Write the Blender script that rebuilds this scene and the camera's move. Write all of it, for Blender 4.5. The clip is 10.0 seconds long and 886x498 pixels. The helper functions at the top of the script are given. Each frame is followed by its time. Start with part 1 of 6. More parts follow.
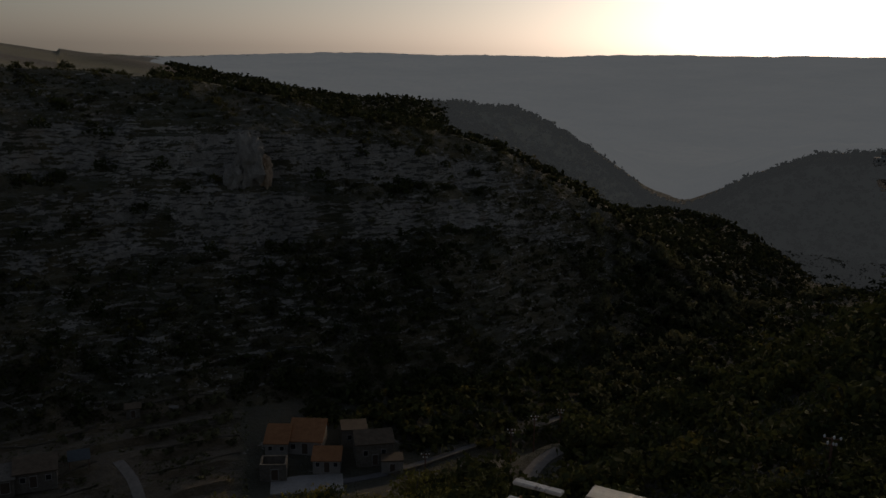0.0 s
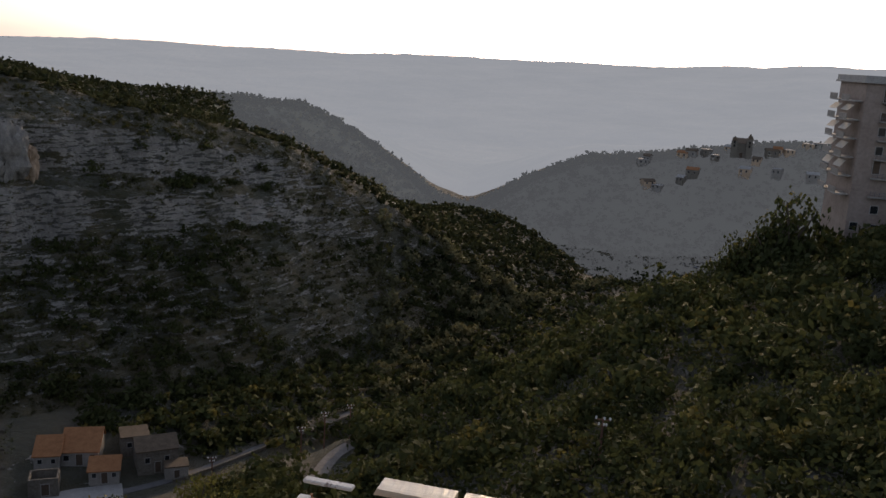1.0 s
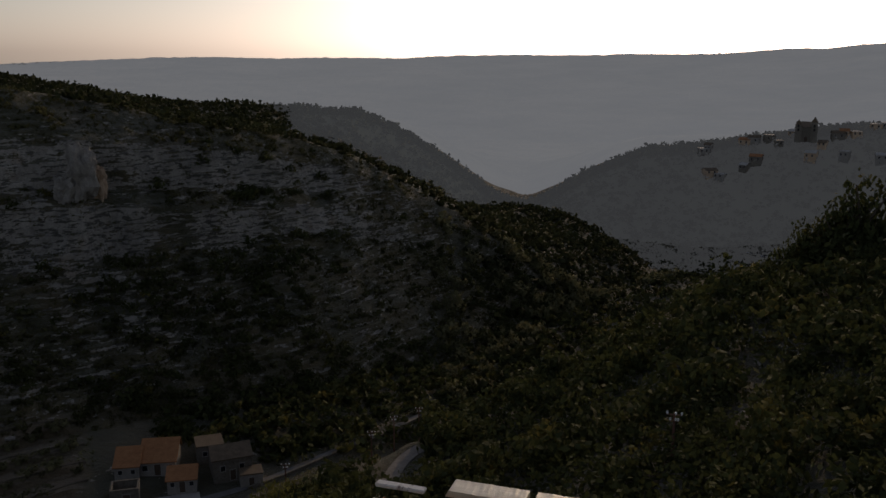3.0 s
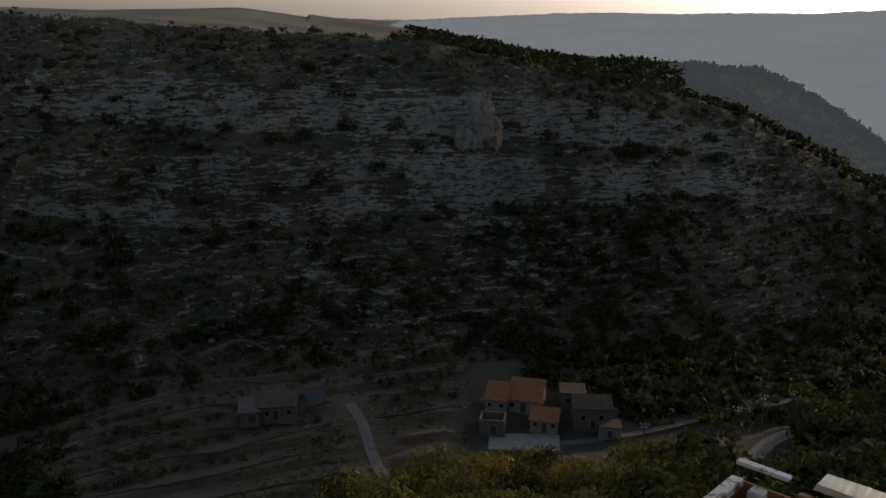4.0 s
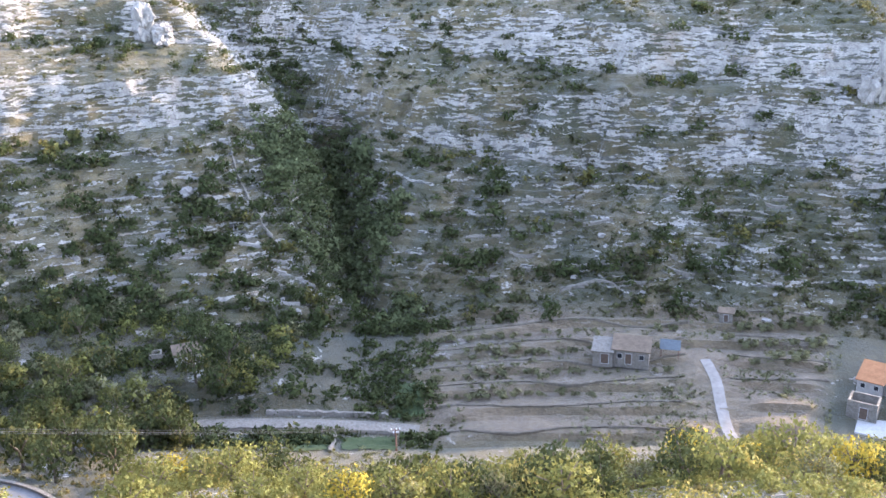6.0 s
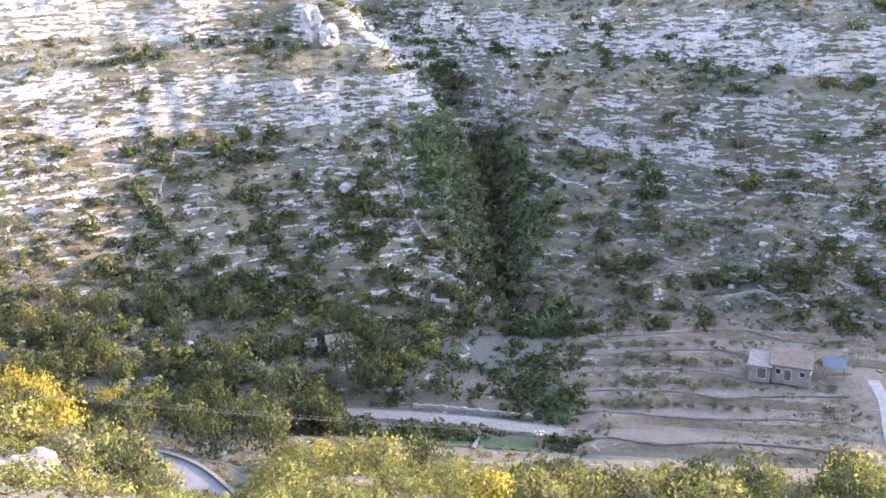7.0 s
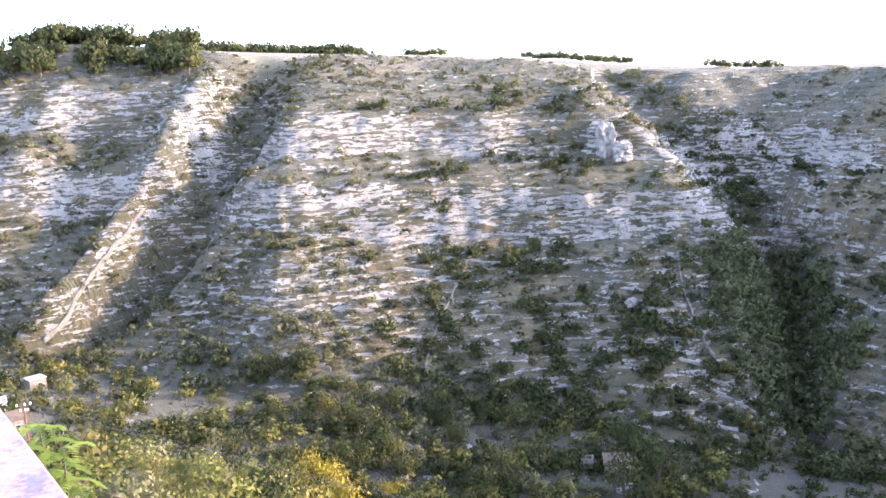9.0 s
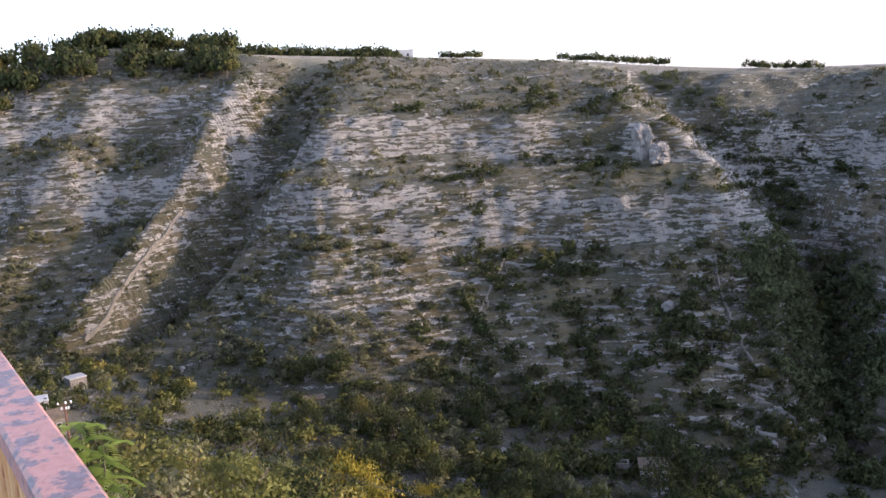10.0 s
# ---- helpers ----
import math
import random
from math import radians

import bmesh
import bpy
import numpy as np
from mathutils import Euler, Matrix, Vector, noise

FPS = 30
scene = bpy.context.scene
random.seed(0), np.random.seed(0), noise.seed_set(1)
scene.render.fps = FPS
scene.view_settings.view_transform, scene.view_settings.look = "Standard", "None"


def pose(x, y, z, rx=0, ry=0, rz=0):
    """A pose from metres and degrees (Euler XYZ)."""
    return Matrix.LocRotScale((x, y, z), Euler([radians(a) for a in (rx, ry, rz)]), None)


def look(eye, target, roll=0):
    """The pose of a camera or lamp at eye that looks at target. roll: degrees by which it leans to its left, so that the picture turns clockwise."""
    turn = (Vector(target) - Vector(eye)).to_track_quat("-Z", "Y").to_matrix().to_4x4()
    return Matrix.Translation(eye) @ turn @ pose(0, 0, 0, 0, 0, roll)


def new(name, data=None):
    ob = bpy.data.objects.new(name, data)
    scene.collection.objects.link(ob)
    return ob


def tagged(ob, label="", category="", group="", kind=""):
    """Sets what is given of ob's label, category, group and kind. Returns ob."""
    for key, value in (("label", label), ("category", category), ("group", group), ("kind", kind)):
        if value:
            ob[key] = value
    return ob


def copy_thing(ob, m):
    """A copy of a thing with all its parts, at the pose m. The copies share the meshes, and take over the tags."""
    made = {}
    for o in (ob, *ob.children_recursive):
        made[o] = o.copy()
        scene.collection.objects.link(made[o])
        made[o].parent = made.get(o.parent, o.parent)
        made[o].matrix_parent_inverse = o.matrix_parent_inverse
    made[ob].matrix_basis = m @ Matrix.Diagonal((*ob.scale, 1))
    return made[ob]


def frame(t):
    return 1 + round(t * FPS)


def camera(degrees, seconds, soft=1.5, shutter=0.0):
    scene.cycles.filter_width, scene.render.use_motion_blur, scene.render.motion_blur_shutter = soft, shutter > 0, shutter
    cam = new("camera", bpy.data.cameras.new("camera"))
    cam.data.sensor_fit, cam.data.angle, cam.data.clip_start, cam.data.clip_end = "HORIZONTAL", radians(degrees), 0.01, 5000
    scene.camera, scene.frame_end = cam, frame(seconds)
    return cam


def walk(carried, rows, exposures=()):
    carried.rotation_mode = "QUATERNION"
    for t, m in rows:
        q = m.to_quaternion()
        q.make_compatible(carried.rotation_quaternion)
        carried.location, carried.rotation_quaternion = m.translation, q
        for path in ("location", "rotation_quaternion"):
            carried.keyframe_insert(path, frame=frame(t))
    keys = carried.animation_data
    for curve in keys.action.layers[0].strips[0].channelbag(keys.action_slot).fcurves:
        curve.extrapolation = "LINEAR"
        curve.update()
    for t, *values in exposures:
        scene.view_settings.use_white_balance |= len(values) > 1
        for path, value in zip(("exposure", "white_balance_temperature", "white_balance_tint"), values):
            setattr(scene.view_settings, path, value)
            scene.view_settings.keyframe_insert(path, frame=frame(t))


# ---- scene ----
cam = camera(52.5, 10.0)
EYE = 0.0
walk(cam, [
    (0.0, pose(0, 0, EYE, 77.46, -1.00, 13.26)),
    (0.5, pose(0, 0, EYE, 76.15, -1.33, 10.16)),
    (1.0, pose(0, 0, EYE, 77.72, -3.43, 0.06)),
    (1.5, pose(0, 0, EYE, 79.18, -3.26, -6.26)),
    (2.0, pose(0, 0, EYE, 78.96, -0.51, -8.10)),
    (2.1, pose(0, 0, EYE, 78.90, -0.27, -7.97)),
    (2.2, pose(0, 0, EYE, 78.66, -0.16, -7.24)),
    (3.3, pose(0, 0, EYE, 77.21, -0.35, 9.82)),
    (3.5, pose(0, 0, EYE, 76.72, -0.49, 15.13)),
    (4.0, pose(0, 0, EYE, 74.99, 0.09, 27.72)),
    (4.5, pose(0, 0, EYE, 73.78, 0.27, 36.13)),
    (5.0, pose(0, 0, EYE, 72.81, 0.45, 41.64)),
    (5.5, pose(0, 0, EYE, 72.27, 0.76, 46.46)),
    (5.7, pose(0, 0, EYE, 71.98, 0.67, 48.61)),
    (6.8, pose(0, 0, EYE, 71.57, 1.99, 59.15)),
    (7.0, pose(0, 0, EYE, 71.84, 1.86, 61.36)),
    (7.5, pose(0, 0, EYE, 72.33, 2.32, 66.43)),
    (8.0, pose(0, 0, EYE, 73.75, 2.81, 71.26)),
    (8.5, pose(0, 0, EYE, 75.85, 3.01, 75.43)),
    (9.0, pose(0, 0, EYE, 79.82, 3.14, 79.62)),
    (9.5, pose(0, 0, EYE, 80.10, 3.46, 83.13)),
    (10.0, pose(0, 0, EYE, 80.09, 3.34, 81.84)),
], [(0.0, -2.05, 6200, 15), (0.5, -1.4, 6100, 16), (1.0, -0.1, 6100, 20), (1.5, -0.1, 6100, 22), (2.0, -0.6, 6200, 22), (2.2, -0.75, 6200, 21),
    (3.3, -1.55, 6200, 18), (3.5, -1.7, 6200, 17), (4.0, -0.9, 6000, 14), (4.5, 0.4, 5300, 10), (5.0, 2.0, 5150, 16), (5.5, 2.95, 5200, 19),
    (7.0, 3.5, 5350, 26), (8.0, 3.48, 5300, 29), (9.0, 3.05, 5300, 26), (9.5, 2.2, 5350, 25), (9.7, 1.9, 5400, 25), (10.0, 1.7, 5400, 25)])

# ---- world and sun ----
SUN_AZ, SUN_EL = -13.0, 13.5            # degrees; azimuth counted to the left of +y
sun_dir = Vector((-math.sin(radians(SUN_AZ)) * math.cos(radians(SUN_EL)),
                  math.cos(radians(SUN_AZ)) * math.cos(radians(SUN_EL)), math.sin(radians(SUN_EL))))
world = bpy.data.worlds.new("sky")
scene.world = world
world.use_nodes = True
wn = world.node_tree
sky = wn.nodes.new("ShaderNodeTexSky")
sky.sky_type = "NISHITA"
sky.sun_disc = False
sky.sun_elevation = radians(SUN_EL)
sky.sun_rotation = radians(-SUN_AZ)
sky.air_density, sky.dust_density, sky.ozone_density = 1.0, 1.2, 1.0
bg = wn.nodes["Background"]
haze = wn.nodes.new("ShaderNodeHueSaturation")
haze.inputs["Saturation"].default_value = 0.56
wn.links.new(sky.outputs[0], haze.inputs["Color"])
wn.links.new(haze.outputs[0], bg.inputs[0])
bg.inputs[1].default_value = 0.15
sun = new("sun", bpy.data.lights.new("sun", "SUN"))
sun.data.energy, sun.data.angle, sun.data.color = 1.8, radians(0.6), (1.0, 0.70, 0.36)
sun.matrix_world = look(sun_dir * 400, (0, 0, 0))

# ---- materials ----
MATS = {}


class Nodes:
    """A principled material with short calls for its nodes."""

    def __init__(self, name, rough=0.9, metal=0.0, spec=0.3):
        self.m = bpy.data.materials.new(name)
        self.m.use_nodes = True
        self.t = self.m.node_tree
        self.p = self.t.nodes["Principled BSDF"]
        self.p.inputs["Roughness"].default_value = rough
        self.p.inputs["Metallic"].default_value = metal
        self.p.inputs["Specular IOR Level"].default_value = spec
        self.geo = self.t.nodes.new("ShaderNodeNewGeometry")
        MATS[name] = self.m

    def link(self, a, b):
        self.t.links.new(a, b)

    def noise(self, scale, detail=5, rough=0.6, stretch=None, space="world"):
        n = self.t.nodes.new("ShaderNodeTexNoise")
        n.inputs["Scale"].default_value = scale
        n.inputs["Detail"].default_value = detail
        n.inputs["Roughness"].default_value = rough
        src = self.geo.outputs["Position"]
        if space == "object":
            src = self.t.nodes.new("ShaderNodeTexCoord").outputs["Object"]
        if stretch:
            mp = self.t.nodes.new("ShaderNodeMapping")
            mp.inputs["Scale"].default_value = stretch
            self.link(src, mp.inputs[0])
            src = mp.outputs[0]
        self.link(src, n.inputs["Vector"])
        return n.outputs[0]

    def ramp(self, fac, *stops):
        r = self.t.nodes.new("ShaderNodeValToRGB")
        while len(r.color_ramp.elements) < len(stops):
            r.color_ramp.elements.new(0.5)
        for e, (pos, col) in zip(r.color_ramp.elements, stops):
            e.position = pos
            e.color = (*col, 1) if len(col) == 3 else (col[0], col[0], col[0], 1)
        self.link(fac, r.inputs[0])
        return r.outputs[0]

    def mix(self, fac, a, b, mode="MIX"):
        m = self.t.nodes.new("ShaderNodeMix")
        m.data_type, m.blend_type = "RGBA", mode
        for v, s in ((fac, m.inputs[0]), (a, m.inputs[6]), (b, m.inputs[7])):
            if isinstance(v, (int, float)):
                s.default_value = v
            elif isinstance(v, tuple):
                s.default_value = (*v, 1)
            else:
                self.link(v, s)
        return m.outputs[2]

    def math(self, op, a, b=0.0):
        m = self.t.nodes.new("ShaderNodeMath")
        m.operation = op
        for v, s in ((a, m.inputs[0]), (b, m.inputs[1])):
            if isinstance(v, (int, float)):
                s.default_value = v
            else:
                self.link(v, s)
        return m.outputs[0]

    def color(self, out):
        if isinstance(out, tuple):
            self.p.inputs["Base Color"].default_value = (*out, 1)
        else:
            self.link(out, self.p.inputs["Base Color"])
        return self

    def bump(self, height, strength=0.5, distance=0.1):
        b = self.t.nodes.new("ShaderNodeBump")
        b.inputs["Strength"].default_value = strength
        b.inputs["Distance"].default_value = distance
        self.link(height, b.inputs["Height"])
        self.link(b.outputs[0], self.p.inputs["Normal"])
        return self

    def attr(self, name):
        a = self.t.nodes.new("ShaderNodeAttribute")
        a.attribute_name = name
        return a

    def random(self, island=False):
        if island:
            return self.geo.outputs["Random Per Island"]
        return self.t.nodes.new("ShaderNodeObjectInfo").outputs["Random"]


def ground_material():
    n = Nodes("hillside_ground", 0.95)
    cov = n.attr("cover")
    sep = n.t.nodes.new("ShaderNodeSeparateColor")
    n.link(cov.outputs["Color"], sep.inputs[0])
    rock_a, green_a, field_a = sep.outputs[0], sep.outputs[1], sep.outputs[2]
    mid, fine = n.noise(0.25, 6, 0.65), n.noise(1.6, 6, 0.7)
    strata = n.noise(0.65, 5, 0.58, (0.22, 0.22, 1.0))
    rock = n.ramp(n.math("ADD", n.math("MULTIPLY", fine, 0.45), n.math("MULTIPLY", n.noise(0.35, 4, 0.6, (0.5, 0.5, 1.0)), 0.55)),
                  (0.30, (0.17, 0.156, 0.135)), (0.48, (0.35, 0.322, 0.275)), (0.66, (0.52, 0.482, 0.415)))
    rock = n.mix(n.ramp(n.noise(0.6, 4, 0.6, (1.0, 1.0, 0.25)), (0.52, (0.0,)), (0.70, (0.6,))), rock, (0.16, 0.148, 0.135))
    rock = n.mix(n.ramp(n.noise(1.4, 4, 0.6, (0.22, 0.22, 1.0)), (0.535, (0.0,)), (0.565, (0.92,))), rock, (0.075, 0.072, 0.055))
    ochre = n.ramp(n.noise(0.12, 4), (0.58, (0.0,)), (0.72, (0.45,)))
    rock = n.mix(ochre, rock, (0.36, 0.25, 0.15))
    soil = n.ramp(n.math("ADD", n.math("MULTIPLY", mid, 0.6), n.math("MULTIPLY", fine, 0.4)),
                  (0.3, (0.045, 0.037, 0.020)), (0.5, (0.130, 0.102, 0.042)), (0.7, (0.240, 0.182, 0.078)))
    grass = n.ramp(fine, (0.3, (0.036, 0.034, 0.014)), (0.7, (0.130, 0.102, 0.042)))
    soil = n.mix(green_a, soil, grass)
    soil = n.mix(n.ramp(n.noise(0.07, 5), (0.40, (0.0,)), (0.58, (0.65,))), soil, (0.042, 0.050, 0.022))
    nz = n.t.nodes.new("ShaderNodeSeparateXYZ")
    n.link(n.geo.outputs["True Normal"], nz.inputs[0])
    steep = n.ramp(nz.outputs[2], (0.50, (1.0,)), (0.88, (0.0,)))
    thin = n.noise(2.0, 4, 0.58, (0.15, 0.15, 1.0))
    lean = n.math("ADD", n.math("MULTIPLY", n.math("SUBTRACT", strata, 0.5), 1.5), n.math("MULTIPLY", n.math("SUBTRACT", thin, 0.5), 1.3))
    lean = n.math("ADD", lean, n.math("ADD", n.math("MULTIPLY", rock_a, 0.28), n.math("MULTIPLY", steep, n.math("ADD", n.math("MULTIPLY", rock_a, 0.50), 0.16))))
    # bedding planes: thin ledges that run level round the slopes, wandering a little
    at = n.t.nodes.new("ShaderNodeSeparateXYZ")
    n.link(n.geo.outputs["Position"], at.inputs[0])
    strong = n.ramp(n.noise(0.10, 4, 0.6), (0.38, (0.15,)), (0.62, (1.0,)))
    for gap, drift, weight in ((1.15, 1.2, 0.50), (2.7, 0.8, 0.36)):
        q = n.math("ADD", n.math("MULTIPLY", at.outputs[2], 1.0 / gap), n.math("MULTIPLY", n.noise(0.19, 4, 0.6), drift * 2))
        wedge = n.math("ABSOLUTE", n.math("SUBTRACT", n.math("FRACT", q), 0.5))
        lean = n.math("ADD", lean, n.math("MULTIPLY", n.math("MULTIPLY", n.math("SUBTRACT", wedge, 0.27), 2 * weight), strong))
    lean = n.math("ADD", lean, n.math("MULTIPLY", n.math("SUBTRACT", n.noise(0.75, 4, 0.6), 0.5), 1.1))
    rockness = n.ramp(lean, (0.325, (0.0,)), (0.375, (1.0,)))
    col = n.mix(rockness, soil, rock)
    tilth = n.noise(0.5, 5, 0.7)
    field = n.ramp(n.math("ADD", n.math("MULTIPLY", fine, 0.5), n.math("MULTIPLY", tilth, 0.5)), (0.35, (0.085, 0.058, 0.034)), (0.65, (0.215, 0.152, 0.088)))
    field = n.mix(n.math("MULTIPLY", green_a, 0.85), field, n.ramp(fine, (0.3, (0.25, 0.215, 0.09)), (0.7, (0.40, 0.34, 0.17))))
    col = n.mix(field_a, col, field)
    col = n.mix(n.ramp(n.noise(0.013, 6, 0.65), (0.38, (0.5,)), (0.62, (0.0,))), col, n.mix(0.5, col, (0.10, 0.11, 0.10), "MULTIPLY"))
    tuft = n.noise(5.0, 4, 0.7)
    col = n.mix(n.ramp(tuft, (0.40, (0.55,)), (0.62, (0.0,))), col, n.mix(0.5, col, (0.02, 0.02, 0.01), "MULTIPLY"))
    n.color(col).bump(n.math("ADD", n.math("ADD", fine, n.math("MULTIPLY", tuft, 0.5)), n.math("ADD", n.math("MULTIPLY", strata, 1.2), n.math("MULTIPLY", rockness, 0.6))), 0.9, 0.5)
    n.p.inputs["Sheen Weight"].default_value = 0.15
    n.p.inputs["Sheen Roughness"].default_value = 0.6
    return n.m


def leaf_material(name, dark, light, odd=None, share=0.0):
    """Leaves: diffuse with light coming through, in two tones by leaf and by plant."""
    n = Nodes(name, 0.8, 0, 0.08)
    r = n.random(island=True)
    col = n.ramp(n.math("ADD", n.math("MULTIPLY", r, 0.25), n.math("MULTIPLY", n.noise(0.9, 3), 0.75)), (0.0, dark), (1.0, light))
    patch = n.noise(0.22, 2)
    col = n.mix(n.ramp(patch, (0.35, (0.0,)), (0.65, (0.7,))), col, tuple(0.8 * c for c in dark))
    if odd:
        col = n.mix(n.ramp(n.noise(0.11, 2), (0.60 - share, (0.0,)), (0.66 - share, (0.85,))), col, odd)
    n.color(col)
    tr = n.t.nodes.new("ShaderNodeBsdfTranslucent")
    n.link(col, tr.inputs[0])
    mx = n.t.nodes.new("ShaderNodeMixShader")
    mx.inputs[0].default_value = 0.38
    n.link(n.p.outputs[0], mx.inputs[1])
    n.link(tr.outputs[0], mx.inputs[2])
    n.link(mx.outputs[0], n.t.nodes["Material Output"].inputs[0])
    return n.m


def plain_material(name, a, b, scale=2.0, rough=0.85, metal=0.0, bump=0.3, spec=0.3, space="world", dist=0.03):
    n = Nodes(name, rough, metal, spec)
    f1, f2 = n.noise(scale, 6, 0.65, None, space), n.noise(scale * 6, 4, 0.6, None, space)
    col = n.ramp(f1, (0.32, a), (0.68, b))
    col = n.mix(0.35, col, n.ramp(f2, (0.3, tuple(0.6 * c for c in a)), (0.7, b)))
    n.color(col).bump(f2, bump, dist)
    return n.m


GROUND = ground_material()
LEAF_SCRUB = leaf_material("scrub_leaves", (0.065, 0.070, 0.030), (0.175, 0.165, 0.075))
LEAF_WOOD = leaf_material("wood_leaves", (0.042, 0.054, 0.020), (0.120, 0.130, 0.048), (0.17, 0.150, 0.045), 0.0)
# darker copy of the wood leaves: backlit shade put into the leaf colour
LEAF_SILHOUETTE = leaf_material("silhouette_leaves", (0.026, 0.034, 0.015), (0.072, 0.080, 0.034))
LEAF_DRY = leaf_material("dry_grass", (0.13, 0.115, 0.042), (0.30, 0.255, 0.105))
# gully leaf tones lightened and evened to imitate haze in the gully
LEAF_GULLY = leaf_material("gully_leaves", (0.095, 0.112, 0.048), (0.200, 0.212, 0.098))
LEAF_NEAR = leaf_material("near_leaves", (0.105, 0.112, 0.030), (0.265, 0.258, 0.078), (0.31, 0.265, 0.078), 0.01)
LEAF_YELLOW = leaf_material("yellow_leaves", (0.26, 0.22, 0.030), (0.52, 0.41, 0.060))
LEAF_OLIVE = leaf_material("olive_leaves", (0.120, 0.122, 0.062), (0.285, 0.270, 0.140))
BARK = plain_material("bark", (0.07, 0.055, 0.04), (0.16, 0.13, 0.10), 3.0)
ASPHALT = plain_material("road_surface", (0.11, 0.107, 0.105), (0.19, 0.185, 0.18), 0.6)
STONE = plain_material("dry_stone", (0.095, 0.085, 0.068), (0.29, 0.26, 0.215), 2.2, dist=0.2, bump=0.8)

# ---- the lie of the land ----
STATIONS = (-45, -30, -22, -14, -6, -2, 2, 10, 18, 28, 40, 52, 58, 66, 80, 95, 110, 130)


def line(*values):
    """A value along the valley: one number for each azimuth station, run smooth."""
    a = np.arange(-60, 146, 0.25)
    v = np.interp(a, STATIONS, values)
    k = np.hanning(15)
    v = np.convolve(np.pad(v, 7, mode="edge"), k / k.sum(), mode="valid")
    return lambda az: np.interp(az, a, v)


# our own slope: its shoulder
NEAR_R = line(150, 165, 165, 155, 145, 142, 140, 135, 125, 115, 108, 105, 106, 110, 112, 100, 72, 60)
NEAR_Z = line(-14, -24, -31, -40, -52, -56, -61, -69.5, -71, -65, -69, -70, -69, -68, -66, -45, -26, -14)
# valley floor, hither and far side
FLOOR_R = line(230, 240, 250, 240, 210, 195, 180, 165, 150, 140, 132, 130, 131, 132, 135, 146, 165, 175)
FLOOR_Z = line(-60, -70, -80, -88, -86, -84, -82, -79, -77, -77, -78, -78, -77, -76, -72, -64, -52, -40)
FOOT_R = line(420, 430, 440, 430, 330, 280, 240, 205, 188, 178, 174, 172, 174, 172, 176, 188, 222, 250)
FOOT_Z = line(-70, -85, -95, -98, -92, -88, -85, -78, -75, -73, -73, -75, -76, -71, -66, -60, -55, -48)


def course(*pairs, soften=9):
    """A value along the valley from (azimuth, value) pairs, run smooth."""
    a = np.arange(-60, 146, 0.25)
    v = np.interp(a, [p[0] for p in pairs], [p[1] for p in pairs])
    k = np.hanning(soften)
    v = np.convolve(np.pad(v, soften // 2, mode="edge"), k / k.sum(), mode="valid")
    return lambda az: np.interp(az, a, v)


# the canyon wall, by the angle at which its ledges stand over the eye's level: foot and top of the lower and upper rock band, and the rim
BAND = (
    course((-6, -15.9), (-2, -13.9), (2, -12.4), (10, -11.2), (15, -11.4), (21, -12.2), (25, -12.1), (32, -12.3), (36, -13.2), (41.6, -13.0), (50, -12.1), (54.7, -11.2), (57, -10.2), (61, -10.1),
           (68, -9.9), (71, -10.4), (78, -9.7), (82.5, -9.5), (89, -8.9), (94, -7.6), (98, -7.0), (106, -6.0), (130, -5.0)),
    course((-6, -15.5), (-2, -13.6), (2, -11.6), (10, -9.6), (15, -9.4), (22, -9.1), (28, -8.75), (39, -8.45), (50, -8.35), (54.6, -8.7), (61, -8.0), (63, -6.8), (73, -6.6), (78, -6.15), (84, -5.8),
           (89, -5.5), (94, -4.75), (100, -4.2), (106, -3.6), (130, -3.0)),
    course((-6, -15.2), (-2, -13.4), (2, -11.2), (10, -8.6), (20, -8.2), (25.7, -8.0), (32, -7.6), (39, -7.3), (44, -7.0), (49.5, -6.3), (54.4, -5.8), (64.8, -5.1), (69, -4.6), (78, -4.3), (83, -3.8),
           (88.7, -3.9), (94, -2.7), (100, -2.2), (106, -1.6), (130, -1.5)),
    course((-6, -15.0), (-2, -13.2), (2, -10.8), (10, -7.0), (18, -5.6), (26, -5.0), (32, -4.35), (39, -4.45), (44, -3.95), (54, -3.75), (60, -3.2), (66.8, -2.7), (70, -2.3), (76, -2.0), (81, -1.8),
           (87, -1.1), (92, -0.35), (98, 0.5), (104, 1.2), (110, 1.2), (130, 0.0)),
    course((-45, -9), (-30, -10), (-20, -13), (-12, -16.5), (-6, -14.9), (-2, -13.1), (2, -10.4), (6, -8.0), (10, -6.1), (13, -5.2), (16, -4.7), (20, -4.1), (22.5, -3.2), (25.2, -2.7), (28.6, -2.1), (39, -1.45), (49, -0.65),
           (56, -0.25), (64, 0.35), (68.7, 0.6), (72, 1.0), (75, 1.5), (84, 2.3), (91, 2.65), (95, 3.1), (100, 3.45), (104.5, 3.4), (107.6, 2.6), (112, 1.5), (130, -1.0)))
# the spur's crest, seen edge on against the gully behind it
CREST = course((50, -30), (56.5, -25), (58.4, -18), (59.6, -12.5), (60.5, -9.6), (60.9, -8.9), (64.1, -4.6), (65.5, -3.4), (67.4, -1.6), (70.4, 0.74), (71.0, 4.0), (73, 9.0), (145, 9.0), soften=3)


